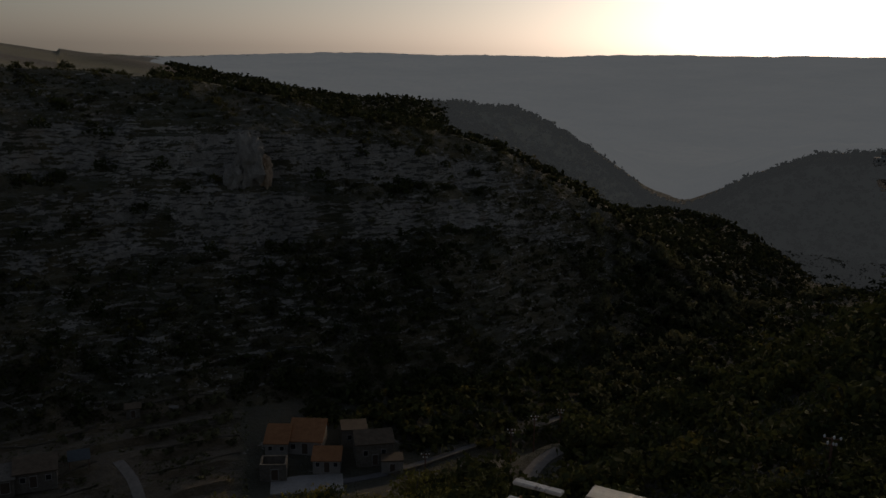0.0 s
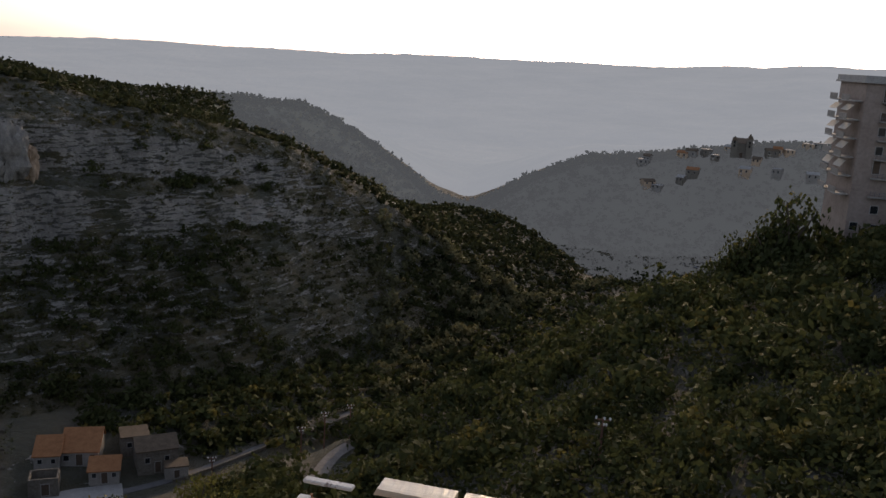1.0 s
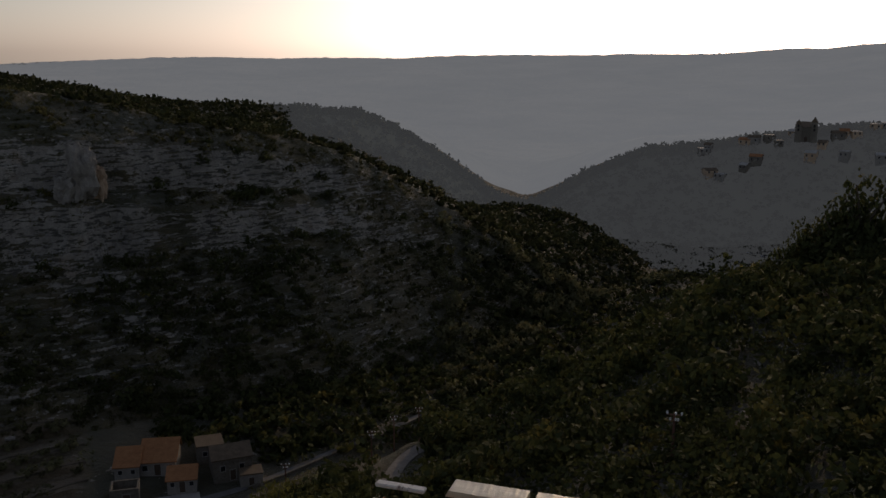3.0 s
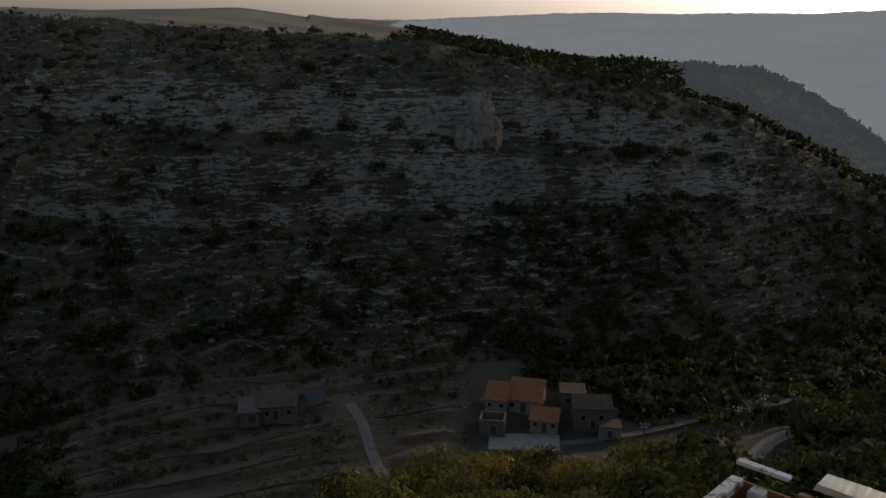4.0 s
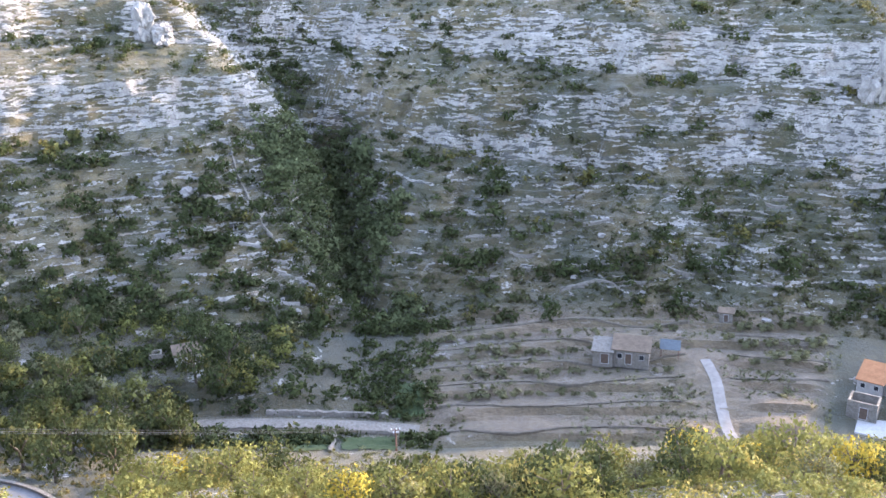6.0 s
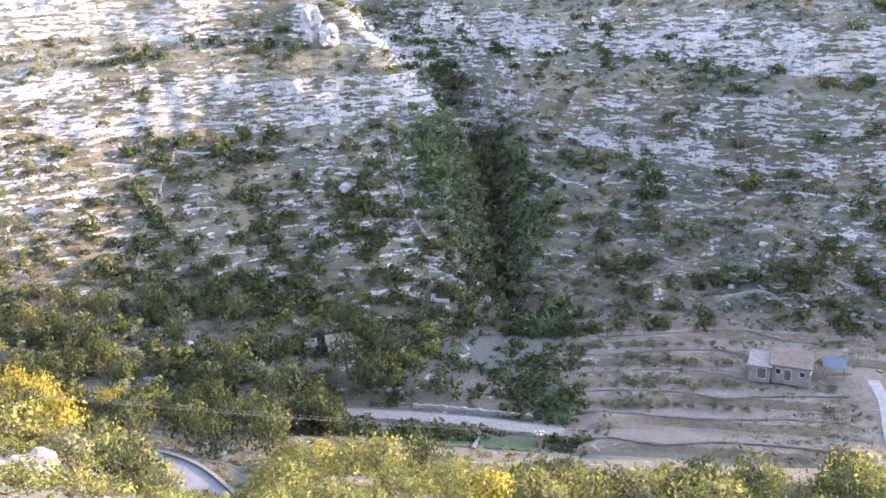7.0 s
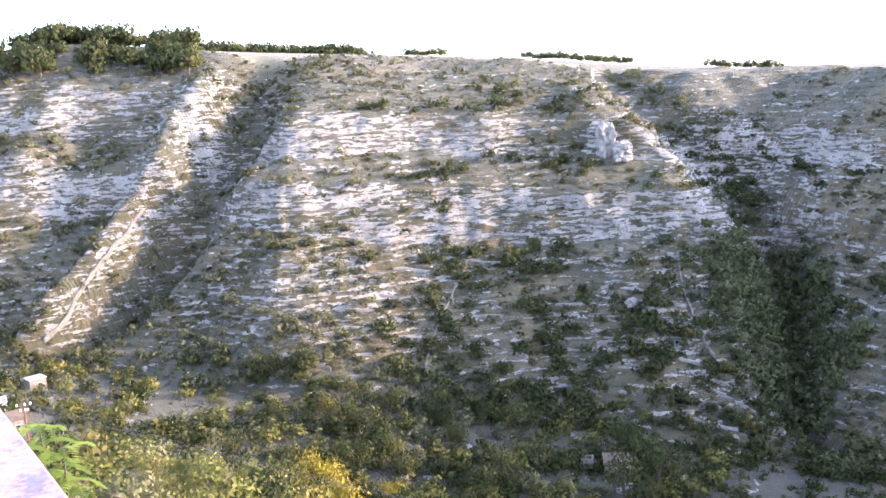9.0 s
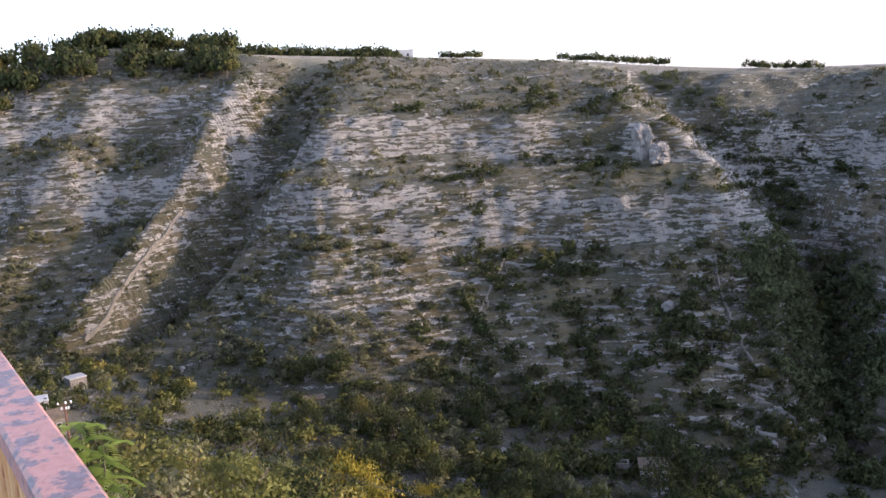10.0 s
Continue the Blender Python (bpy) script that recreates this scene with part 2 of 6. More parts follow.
def wall_lines(foot_r, foot_z, slopes):
    """The wall's ledge lines, climbed from its foot at the given slopes: rows of distance and height by azimuth."""
    a = np.arange(-60, 146, 0.25)
    r, z = foot_r(a), foot_z(a)
    out = [(r, z)]
    for el, slope in zip(BAND, slopes):
        e, t = np.tan(np.radians(el(a))), slope(a) if callable(slope) else slope
        r1 = (z - r * t) / (e - t)
        r1 = np.clip(np.where(r1 > r, r1, r + 1.5), r + 1.5, r + 150)
        r, z = r1, r1 * e
        out.append((r, z))
    return [(lambda az, v=v: np.interp(az, a, v), lambda az, h=h: np.interp(az, a, h)) for v, h in out]


# the wall of the main valley with the side gully's recess, and the spur in front of it
WALL = wall_lines(FOOT_R, FOOT_Z, (course((-6, 0.3), (10, 0.5), (28, 0.62), (50, 0.62), (55, 0.50), (59, 0.40), (70, 0.38), (100, 0.38)), 1.5, 0.47, 1.3, 0.40))
SWELL = course((66, 0), (74, 3), (80, 2), (85, -4), (90, -9), (93, -4), (96, 0))
SPUR = wall_lines(lambda az: FOOT_R(az) + SWELL(az), FOOT_Z, (0.63, 1.6, 0.48, 1.15, 0.45))
WEIGHT = course((60.0, 0.0), (60.6, 1.0), soften=3)


BLEND = course((56.5, 0.0), (64.5, 1.0))


def main_line(i, k, weight=WEIGHT):
    """Distance or height of a ledge line on the surface that the eye meets first."""
    return lambda az: WALL[i][k](az) * (1 - weight(az)) + SPUR[i][k](az) * weight(az)


CLIFF_R, CLIFF_Z, RIM_R, RIM_Z = main_line(1, 0), main_line(1, 1), main_line(5, 0), main_line(5, 1)
# behind the rim: a low spur towards the stream, a dip, the next hill, the broad valley and the far ridge
DIP_R = course((-30, 430), (-12, 400), (-9.8, 410), (-8, 440), (-5, 480), (-1.4, 520), (2, 470), (10, 450), (28, 430), (40, 420), (58, 440), (66, 420), (95, 430), (110, 450), (130, 480))
DIP_Z = course((-30, -105), (-12, -113), (-9.8, -107), (-8.2, -96.5), (-6.4, -91), (-5, -87), (-1.4, -86), (2, -82), (10, -64), (18, -44), (28, -22), (40, -9), (52, -4), (58, -0.8), (66, 4), (80, 14), (95, 22), (110, 20), (130, 0))
GAP_R = course((-60, 580), (145, 560))
GAP_Z = course((-30, -112), (-8, -120), (-3, -116), (1, -104), (4, -84), (10, -56), (18, -41), (28, -22), (40, -4), (58, -1), (66, 4), (80, 15), (95, 27), (110, 24), (130, 0))
HILL_R = course((-60, 690), (145, 660))
HILL_Z = course((-45, -36), (-30, -43), (-22.7, -50), (-19.3, -56), (-15.9, -62), (-12.3, -67), (-9.5, -70), (-7.3, -81), (-5.8, -90), (-4, -104), (-2, -116), (0.4, -105), (2.2, -89), (4.1, -73), (6.5, -57), (8.8, -46), (13.4, -43),
                (16, -38), (20, -33), (25, -26), (28, -21), (40, 0), (52, -2), (58, -1.1), (66, 5.1), (80, 18), (95, 33), (110, 28), (130, 0))
VALE_R = line(*[1300] * 18)
VALE_Z = line(-110, -115, -120, -125, -130, -130, -130, -125, -115, -90, -8, -4, 0, 8, 20, 30, 20, 10)
RIDGE_R = line(*[2600] * 18)
RIDGE_Z = course((-45, 50), (-34, 36), (-28.9, 32), (-21.8, 19), (-19.5, 7), (-10, -6), (-3, -9), (6, -18), (12, -19), (21, -22), (30, -34), (36, -26), (52, 4), (66, 12), (80, 45), (95, 60), (110, 40), (130, 20))
KNOTS = ((NEAR_R, NEAR_Z), (FLOOR_R, FLOOR_Z), (FOOT_R, FOOT_Z), (CLIFF_R, CLIFF_Z), (RIM_R, RIM_Z),
         (DIP_R, DIP_Z), (HILL_R, HILL_Z), (VALE_R, VALE_Z), (RIDGE_R, RIDGE_Z))
FRONT = ((NEAR_R, NEAR_Z), (FLOOR_R, FLOOR_Z))
BEHIND = ((DIP_R, DIP_Z), (GAP_R, GAP_Z), (HILL_R, HILL_Z), (VALE_R, VALE_Z), (RIDGE_R, RIDGE_Z))


def lattice(ix, iy, seed):
    h = (ix * 374761393 + iy * 668265263 + seed * 974634541) & 0xFFFFFFFF
    h = ((h ^ (h >> 13)) * 1274126177) & 0xFFFFFFFF
    return ((h ^ (h >> 16)) & 0xFFFF) / 32767.5 - 1.0


def value_noise(x, y, seed=0):
    ix, iy = np.floor(x).astype(np.int64), np.floor(y).astype(np.int64)
    fx, fy = x - ix, y - iy
    fx, fy = fx * fx * (3 - 2 * fx), fy * fy * (3 - 2 * fy)
    a, b = lattice(ix, iy, seed), lattice(ix + 1, iy, seed)
    c, d = lattice(ix, iy + 1, seed), lattice(ix + 1, iy + 1, seed)
    return (a + (b - a) * fx) * (1 - fy) + (c + (d - c) * fx) * fy


def fbm(x, y, octaves=4, seed=0):
    out, amp = 0.0, 1.0
    for k in range(octaves):
        out = out + amp * value_noise(x * 2 ** k + 17.3 * k, y * 2 ** k - 9.1 * k, seed + k)
        amp *= 0.5
    return out


def polar(az, r, z=0.0):
    a = radians(az)
    return Vector((-r * math.sin(a), r * math.cos(a), z))


# roads and paths: points (azimuth, distance, height), and half a width
ROADS = {
    "slope_road": (((7.5, 122, -65.2), (7.2, 127.4, -65.5), (6.7, 133, -65.6), (5.8, 138.6, -65.5), (4.8, 141.6, -65.2)), 1.25),
    "valley_road": (((24, 150, -77), (19, 152, -77), (15, 157, -77), (10.7, 167, -77.2), (8, 174, -77.5), (4.8, 186, -78)), 0.9),
    "near_road": (((89.0, 122, -62.4), (85.2, 119, -64.6), (82.6, 116, -65.2), (80.8, 112, -65.6), (79.5, 107, -65.9), (78.3, 101, -66.0), (77.0, 93, -65.0)), 2.6),
    "channel": (((70.5, 144.5, -76.4), (66, 142, -76.7), (61.8, 139.8, -77.0), (57.5, 138, -77.4), (53.8, 136.5, -77.8)), 1.5),
    "farm_track": (((34.2, 160, -73.2), (33.4, 154, -74.2), (32.9, 147, -75.6), (32.2, 140, -76.9), (31, 136, -77.4)), 1.0),
}


def smooth_path(points, step=1.5):
    """Plan points through a list of polar ones, evenly spaced, as x, y, z rows."""
    p = np.array([polar(*q) for q in points])
    out = []
    for i in range(len(p) - 1):
        p0, p1, p2, p3 = p[max(i - 1, 0)], p[i], p[i + 1], p[min(i + 2, len(p) - 1)]
        n = max(2, int(np.linalg.norm(p2 - p1) / step))
        for k in range(n):
            t = k / n
            out.append(0.5 * ((2 * p1) + (p2 - p0) * t + (2 * p0 - 5 * p1 + 4 * p2 - p3) * t * t + (3 * p1 - p0 - 3 * p2 + p3) * t ** 3))
    out.append(p[-1])
    return np.array(out)


ROAD_LINES = {k: (smooth_path(v[0]), v[1]) for k, v in ROADS.items()}
GULLY_A = ((-24.0, 54.6), (-22.2, 55.6), (-19.0, 58.2), (-15.7, 59.0), (-12.2, 58.9), (-9.5, 59.7), (-6.4, 61.8), (-3.9, 63.7), (-1.4, 66.5), (0.6, 69.0))     # angle over the eye's level, azimuth
GULLY_B = ((-14.0, 104.1), (-12.3, 101.6), (-9.9, 99.0), (-7.0, 96.3), (-4.35, 94.7), (-1.7, 93.0), (2.0, 90.6))


def along(points, t):
    return np.interp(t, [p[0] for p in points], [p[1] for p in points])


def run(lines, az, r, curved=()):
    """Height at distance r of a profile through its lines, straight between them but for the curved ones."""
    z = np.full(r.shape, -1e4)
    rs, zs = [k[0](az) for k in lines], [k[1](az) for k in lines]
    for i in range(len(lines) - 1):
        t = np.clip((r - rs[i]) / np.maximum(rs[i + 1] - rs[i], 0.5), 0, 1)
        if i in curved:
            t = t * t * (3 - 2 * t)
        z = np.where((r >= rs[i]) & (r < rs[i + 1]), zs[i] + (zs[i + 1] - zs[i]) * t, z)
    return np.where(r >= rs[-1], zs[-1] - (r - rs[-1]) * 0.08, z)


def crest_table():
    """Distance at which the spur's face reaches its crest, for each azimuth."""
    a = np.arange(55, 74, 0.25)
    ladder = np.arange(160, 420, 0.5)
    out = []
    for v in a:
        col = np.full(ladder.shape, v)
        z = run(FRONT + tuple(SPUR) + BEHIND, col, ladder)
        hit = np.nonzero(z / ladder >= math.tan(radians(float(CREST(v)))))[0]
        out.append(ladder[hit[0]] if len(hit) else 1e4)
    return lambda az: np.interp(az, a, np.array(out))


crest_distance = crest_table()


def inside(v, lo, hi, soft):
    return np.clip((v - lo) / soft + 0.5, 0, 1) * np.clip((hi - v) / soft + 0.5, 0, 1)


def land(x, y):
    """Height of the ground at x, y, and its cover: bare rock, green, tilled."""
    az, r = np.degrees(np.arctan2(-x, y)), np.hypot(x, y)
    az = np.clip(az, -60, 145)
    east = np.clip((az + 6) / 14, 0, 1)
    # the wall's face is jagged: buttresses, clefts and small teeth
    face = inside(r, WALL[0][0](az) + 6, RIM_R(az) + 40, 16) * east
    jag = 2.2 * fbm(x / 8, y / 8, 3, 4) + np.interp(az, (60, 68), (3.2, 1.3)) * fbm(az / 2.3 + 0.03 * r, r * 0.02, 2, 5)
    rr = r + face * jag * np.interp(az, (66, 74), (1.0, 0.5))
    back = run(FRONT + tuple(WALL) + BEHIND, az, rr, (7, 8, 9, 10))
    fore = run(FRONT + tuple(SPUR) + BEHIND, az, rr, (7, 8, 9, 10))
    # the spur ends in its crest: behind it the ground falls away into the side gully
    top = CREST(az)
    crest_r = crest_distance(az)
    cut = (az > 57.5) & (az < 72.5)
    over = np.maximum(rr - crest_r, 0)
    fall = np.clip((71.6 - az) / 1.2, 0, 1)
    fore = np.where(cut, np.where(rr > crest_r, np.minimum(fore, crest_r * np.tan(np.radians(np.minimum(top, 4)))) - 1.1 * over * fall, fore), fore)
    z = np.where(az > 58, np.maximum(back, fore), back)
    z = np.where((az > 72.5), fore, z)
    n_r, n_z = NEAR_R(az), NEAR_Z(az)
    z = np.where(r < n_r, n_z * r / n_r - (9.0 + 23.0 * np.clip((22 - az) / 18, 0, 1)) * (1 - r / n_r), z)
    foot_r, rim_r, floor_r = FOOT_R(az), RIM_R(az), FLOOR_R(az)
    deep = np.where((az > 54) & (az < 71), 60.0, 0.0)
    wall = np.clip((r - foot_r) / 12, 0, 1) * np.clip((rim_r + deep + 25 - r) / 25, 0, 1)
    el = np.degrees(np.arctan2(z, r))
    lb, lt, ub, ut, rim = [e(az) for e in BAND]
    # gullies and spurs
    gully_a, gully_b = along(GULLY_A, el), along(GULLY_B, el)
    z = z - 7 * np.exp(-((az - gully_a) / 1.8) ** 2) * wall * np.clip((rim + 1.0 - el) / 3, 0, 1)
    climb = np.clip((r - foot_r) / 25, 0, 1) * np.clip((rim_r + 12 - r) / 40, 0, 1)
    z = z - 12 * np.exp(-((az - gully_b) / 1.9) ** 2) * climb
    z = z + 9 * np.exp(-((az - gully_b - 2.7) / 1.15) ** 2) * wall * np.clip((rim - 0.5 - el) / 3.5, 0, 1)
    z = z + 5 * np.exp(-((az - gully_b - 10.6) / 2.0) ** 2) * wall * np.clip((rim - 0.5 - el) / 4, 0, 1)
    lower, upper = inside(el, lb, lt, 0.6), inside(el, ub, ut, 0.6)
    calm = (1 - 0.7 * np.clip((az - 70) / 5, 0, 1) * np.clip((91 - az) / 3, 0, 1)) * (1 - 0.65 * np.clip((48 - az) / 6, 0, 1))
    z = z + wall * east * calm * (1.4 * fbm(x / 38, y / 38, 3, 3) + 1.0 * fbm(x / 11, y / 11, 3, 8))
    far = np.clip((r - rim_r - deep) / 120, 0, 1)
    z = z + far * np.where(az < 36, 1, 0.25) * (3.5 * np.clip((1000 - r) / 300, 0, 1) * fbm(x / 110, y / 110, 3, 21) + np.clip((r - 900) / 500, 0, 1) * 2 * fbm(x / 420, y / 420, 3, 22))
    near = np.clip((r - 12) / 30, 0, 1) * np.clip((floor_r - r) / 30, 0, 1)
    z = z + near * 1.1 * fbm(x / 16, y / 16, 3, 31)
    # bedding: the bands break into blocks and ledges, the slope below them into walled terraces
    rocky = np.maximum(lower, upper) * np.clip(0.85 + 0.8 * fbm(az / 3.1, el * 0.7, 2, 46), 0.15, 1)
    shelf = inside((el - lb) / np.maximum(lt - lb, 0.5) + 0.12 * fbm(x / 14, y / 14, 2, 47), 0.32, 0.48, 0.08) * np.clip((az - 26) / 6, 0, 1)
    rocky = rocky * (1 - 0.85 * shelf)
    patch = np.clip(0.75 + 0.5 * fbm(x / 30, y / 30, 3, 44), 0.35, 1)
    below = np.clip((lb + 0.3 - el) / 0.6, 0, 1)
    shallow = np.clip((rim_r + deep + 2 - r) / 16, 0.12, 1)
    for h, share, flat, rough, seed in ((4.2, 0.75 * rocky, 0.45, 0.5, 51), (1.9, 0.9 * rocky + 0.75 * patch * (1 - rocky) * (1 - below), 0.6, 0.3, 52), (1.7, 0.95 * below * patch, 0.76, 0.16, 53)):
        q = z / h + rough * fbm(x / (h * 7), y / (h * 7), 3, seed)
        f = q - np.floor(q)
        step = np.where(f < flat, f * 0.2, flat * 0.2 + (f - flat) * ((1 - flat * 0.2) / (1 - flat)))
        z = z + wall * east * share * (step - f) * h * shallow
    # tilled terraces on the valley floor
    tilled = np.clip((az - 26) / 1.5, 0, 1) * np.clip((54.5 - az) / 1.5, 0, 1) * np.clip((r - floor_r) / 3, 0, 1) * np.clip((foot_r + 6 - r) / 4, 0, 1)
    q = (r - floor_r + 2.0 * fbm(x / 25, y / 25, 2, 61)) / 7.5
    z = z + tilled * ((np.floor(q) + np.clip((q - np.floor(q)) * 7, 0, 1)) - q) * 1.35
    blot = fbm(x / 20, y / 20, 3, 71)
    rock = wall * east * np.clip(0.16 + 0.30 * blot + rocky * (0.58 + 0.55 * fbm(x / 10, y / 10, 3, 72)) - 0.06 * below, 0, 1) * np.clip((az - 1) / 9, 0.15, 1)
    rock = rock * np.where(el > ut, np.clip((rim + 0.6 - el) / 2.5, 0.3, 1), 1)
    rock = np.maximum(rock, 0.5 * near * np.clip(fbm(x / 14, y / 14, 3, 75) - 0.25, 0, 1))
    rock = rock * (1 - 0.85 * np.exp(-((az - gully_a) / 1.9) ** 2) * np.clip((lb + 2.5 - el) / 2.0, 0.25, 1))
    rock = rock * (1 - 0.5 * np.exp(-((az - gully_b) / 1.2) ** 2)) + 0.15 * wall * np.exp(-((az - gully_b - 2.3) / 1.3) ** 2)
    rock = rock + 0.35 * wall * np.exp(-((el - top) / 1.2) ** 2) * inside(az, 60, 71, 1)
    green = np.clip(0.35 + 0.5 * fbm(x / 50, y / 50, 3, 81), 0, 1) + np.where(r < foot_r, 0.35, 0) + np.where((r < foot_r) & (az > 55), 0.5, 0) + np.where(r < n_r, 0.4, 0) + np.where(r > rim_r + deep, 0.2, 0) + np.where((r > 650) & (az < 38), 1.0, 0)
    field = tilled * np.clip(0.75 + 0.4 * fbm(x / 12, y / 12, 2, 85), 0, 1)
    flat_top = np.clip((r - rim_r - deep + 4) / 12, 0, 1) * np.clip((700 - r) / 60, 0, 1) * np.clip((az - 26) / 3, 0, 1)
    field = np.maximum(field, 0.85 * flat_top * np.clip(1.0 + 0.8 * fbm(x / 60, y / 30, 2, 88), 0, 1))
    green = np.where(tilled > 0.2, 0.12, green)
    green = np.where(flat_top > 0.2, np.clip(0.75 + fbm(x / 70, y / 70, 2, 89), 0, 1), green)
    for pts, half in ROAD_LINES.values():
        lo, hi = pts[:, :2].min(0) - 14, pts[:, :2].max(0) + 14
        close = np.nonzero((x > lo[0]) & (x < hi[0]) & (y > lo[1]) & (y < hi[1]))
        if len(close[0]) == 0:
            continue
        px, py = x[close], y[close]
        best, bz = np.full(px.shape, 1e9), np.zeros(px.shape)
        for q in pts:
            d = (px - q[0]) ** 2 + (py - q[1]) ** 2
            bz = np.where(d < best, q[2], bz)
            best = np.minimum(best, d)
        w = np.clip((half + 6 - np.sqrt(best)) / 4.5, 0, 1)
        z[close] = z[close] * (1 - w) + (bz - 0.25) * w
    return z, np.clip(rock, 0, 1), np.clip(green, 0, 1), np.clip(field, 0, 1)


def height(x, y):
    return float(land(np.array([float(x)]), np.array([float(y)]))[0][0])


def mesh_object(name, verts, faces, material, parent=None, smooth=False):
    """One mesh object from numpy corners and faces that all have the same number of corners."""
    verts, faces = np.asarray(verts, dtype=np.float32), np.asarray(faces, dtype=np.int32)
    me = bpy.data.meshes.new(name)
    me.vertices.add(len(verts))
    me.vertices.foreach_set("co", verts.ravel())
    me.loops.add(faces.size)
    me.loops.foreach_set("vertex_index", faces.ravel())
    me.polygons.add(len(faces))
    me.polygons.foreach_set("loop_start", np.arange(0, faces.size, faces.shape[1], dtype=np.int32))
    me.update(calc_edges=True)
    me.polygons.foreach_set("use_smooth", np.full(len(faces), smooth))
    me.materials.append(material)
    ob = new(name, me)
    ob.parent = parent
    return ob


def build_ground():
    az = np.concatenate([np.arange(-62, -36, 0.8), np.arange(-36, 8, 0.3), np.arange(8, 112, 0.195), np.arange(112, 146, 0.8)])
    lines = [NEAR_R, FLOOR_R] + [main_line(i, 0, BLEND) for i in range(6)]
    rows = [np.repeat(q, len(az)).reshape(-1, len(az)) for q in (np.arange(8, 50, 3.5),)]
    start = np.full(len(az), 50.0)
    for ln, n in zip(lines, (34, 16, 34, 84, 46, 16, 36, 40)):
        end = np.maximum(ln(az), start + 1)
        rows.append(start + (end - start) * (np.arange(n) / n)[:, None])
        start = end
    for d, n in ((70, 60), (0, 42)):
        end = start + d if d else np.full(len(az), 715.0)
        rows.append(start + (end - start) * (np.arange(n) / n)[:, None])
        start = end
    rows.append(np.repeat(np.geomspace(720, 4800, 60), len(az)).reshape(-1, len(az)))
    R = np.concatenate(rows)
    A = np.repeat(az[None, :], len(R), 0)
    X, Y = -R * np.sin(np.radians(A)), R * np.cos(np.radians(A))
    z, rock, green, field = land(X.ravel(), Y.ravel())
    n, m = R.shape
    v = np.stack([X.ravel(), Y.ravel(), z], 1)
    i = np.arange(n * m).reshape(n, m)
    f = np.stack([i[:-1, :-1], i[:-1, 1:], i[1:, 1:], i[1:, :-1]], -1).reshape(-1, 4)[:, ::-1]
    ob = mesh_object("ground", v, f, GROUND)
    att = ob.data.color_attributes.new("cover", "FLOAT_COLOR", "POINT")
    att.data.foreach_set("color", np.stack([rock, green, field, np.ones_like(rock)], 1).astype(np.float32).ravel())
    return tagged(ob, "limestone canyon slopes with rock bands, dry grass and tilled terraces", "ground", kind="structure")


ground = build_ground()


def haze_glow_material(name, glow, dark, light):
    """Far land whose own even emission stands in for sunlit haze before it."""
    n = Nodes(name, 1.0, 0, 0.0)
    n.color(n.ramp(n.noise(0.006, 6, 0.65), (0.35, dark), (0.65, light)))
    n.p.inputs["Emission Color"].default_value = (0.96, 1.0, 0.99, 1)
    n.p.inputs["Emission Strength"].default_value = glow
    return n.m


def far_backdrop(material, az0, az1, r0, r1, rows, rough, wobble, label):
    """A sheet over the far ground, a ridge or hill that closes the view behind all that is near; its material glows for
    haze.
    """
    az = np.arange(az0, az1, 0.3)
    A, R = np.meshgrid(az, np.geomspace(r0, r1, rows))
    X, Y = -R * np.sin(np.radians(A)), R * np.cos(np.radians(A))
    x, y, r = X.ravel(), Y.ravel(), R.ravel()
    rise = np.clip((r - r0 - 5) / (0.13 * r0), 0, 1) * np.clip((az1 - 1 - A.ravel()) / 8, 0, 1)
    z = land(x, y)[0] - 2 + (rough + wobble * fbm(x / 160, y / 160, 4, 91) + 0.4 * wobble * fbm(x / 14, y / 14, 3, 92)) * rise
    i = np.arange(X.size).reshape(X.shape)
    f = np.stack([i[:-1, :-1], i[:-1, 1:], i[1:, 1:], i[1:, :-1]], -1).reshape(-1, 4)[:, ::-1]
    return tagged(mesh_object("backdrop", np.stack([x, y, z], 1), f, material), label, "ridge", kind="structure")


# emission strengths that imitate haze, weaker on the nearer hill and woods
HAZE_FAR = haze_glow_material("haze_glow_ridge", 0.31, (0.050, 0.056, 0.042), (0.115, 0.112, 0.085))
HAZE_WOOD = haze_glow_material("haze_glow_wood", 0.075, (0.022, 0.028, 0.016), (0.060, 0.064, 0.038))
HAZE_MID = haze_glow_material("haze_glow_hill", 0.085, (0.020, 0.026, 0.014), (0.060, 0.064, 0.038))
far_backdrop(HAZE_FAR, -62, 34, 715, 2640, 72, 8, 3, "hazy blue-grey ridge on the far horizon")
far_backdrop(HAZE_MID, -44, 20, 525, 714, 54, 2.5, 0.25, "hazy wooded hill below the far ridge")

# ---- plants ----


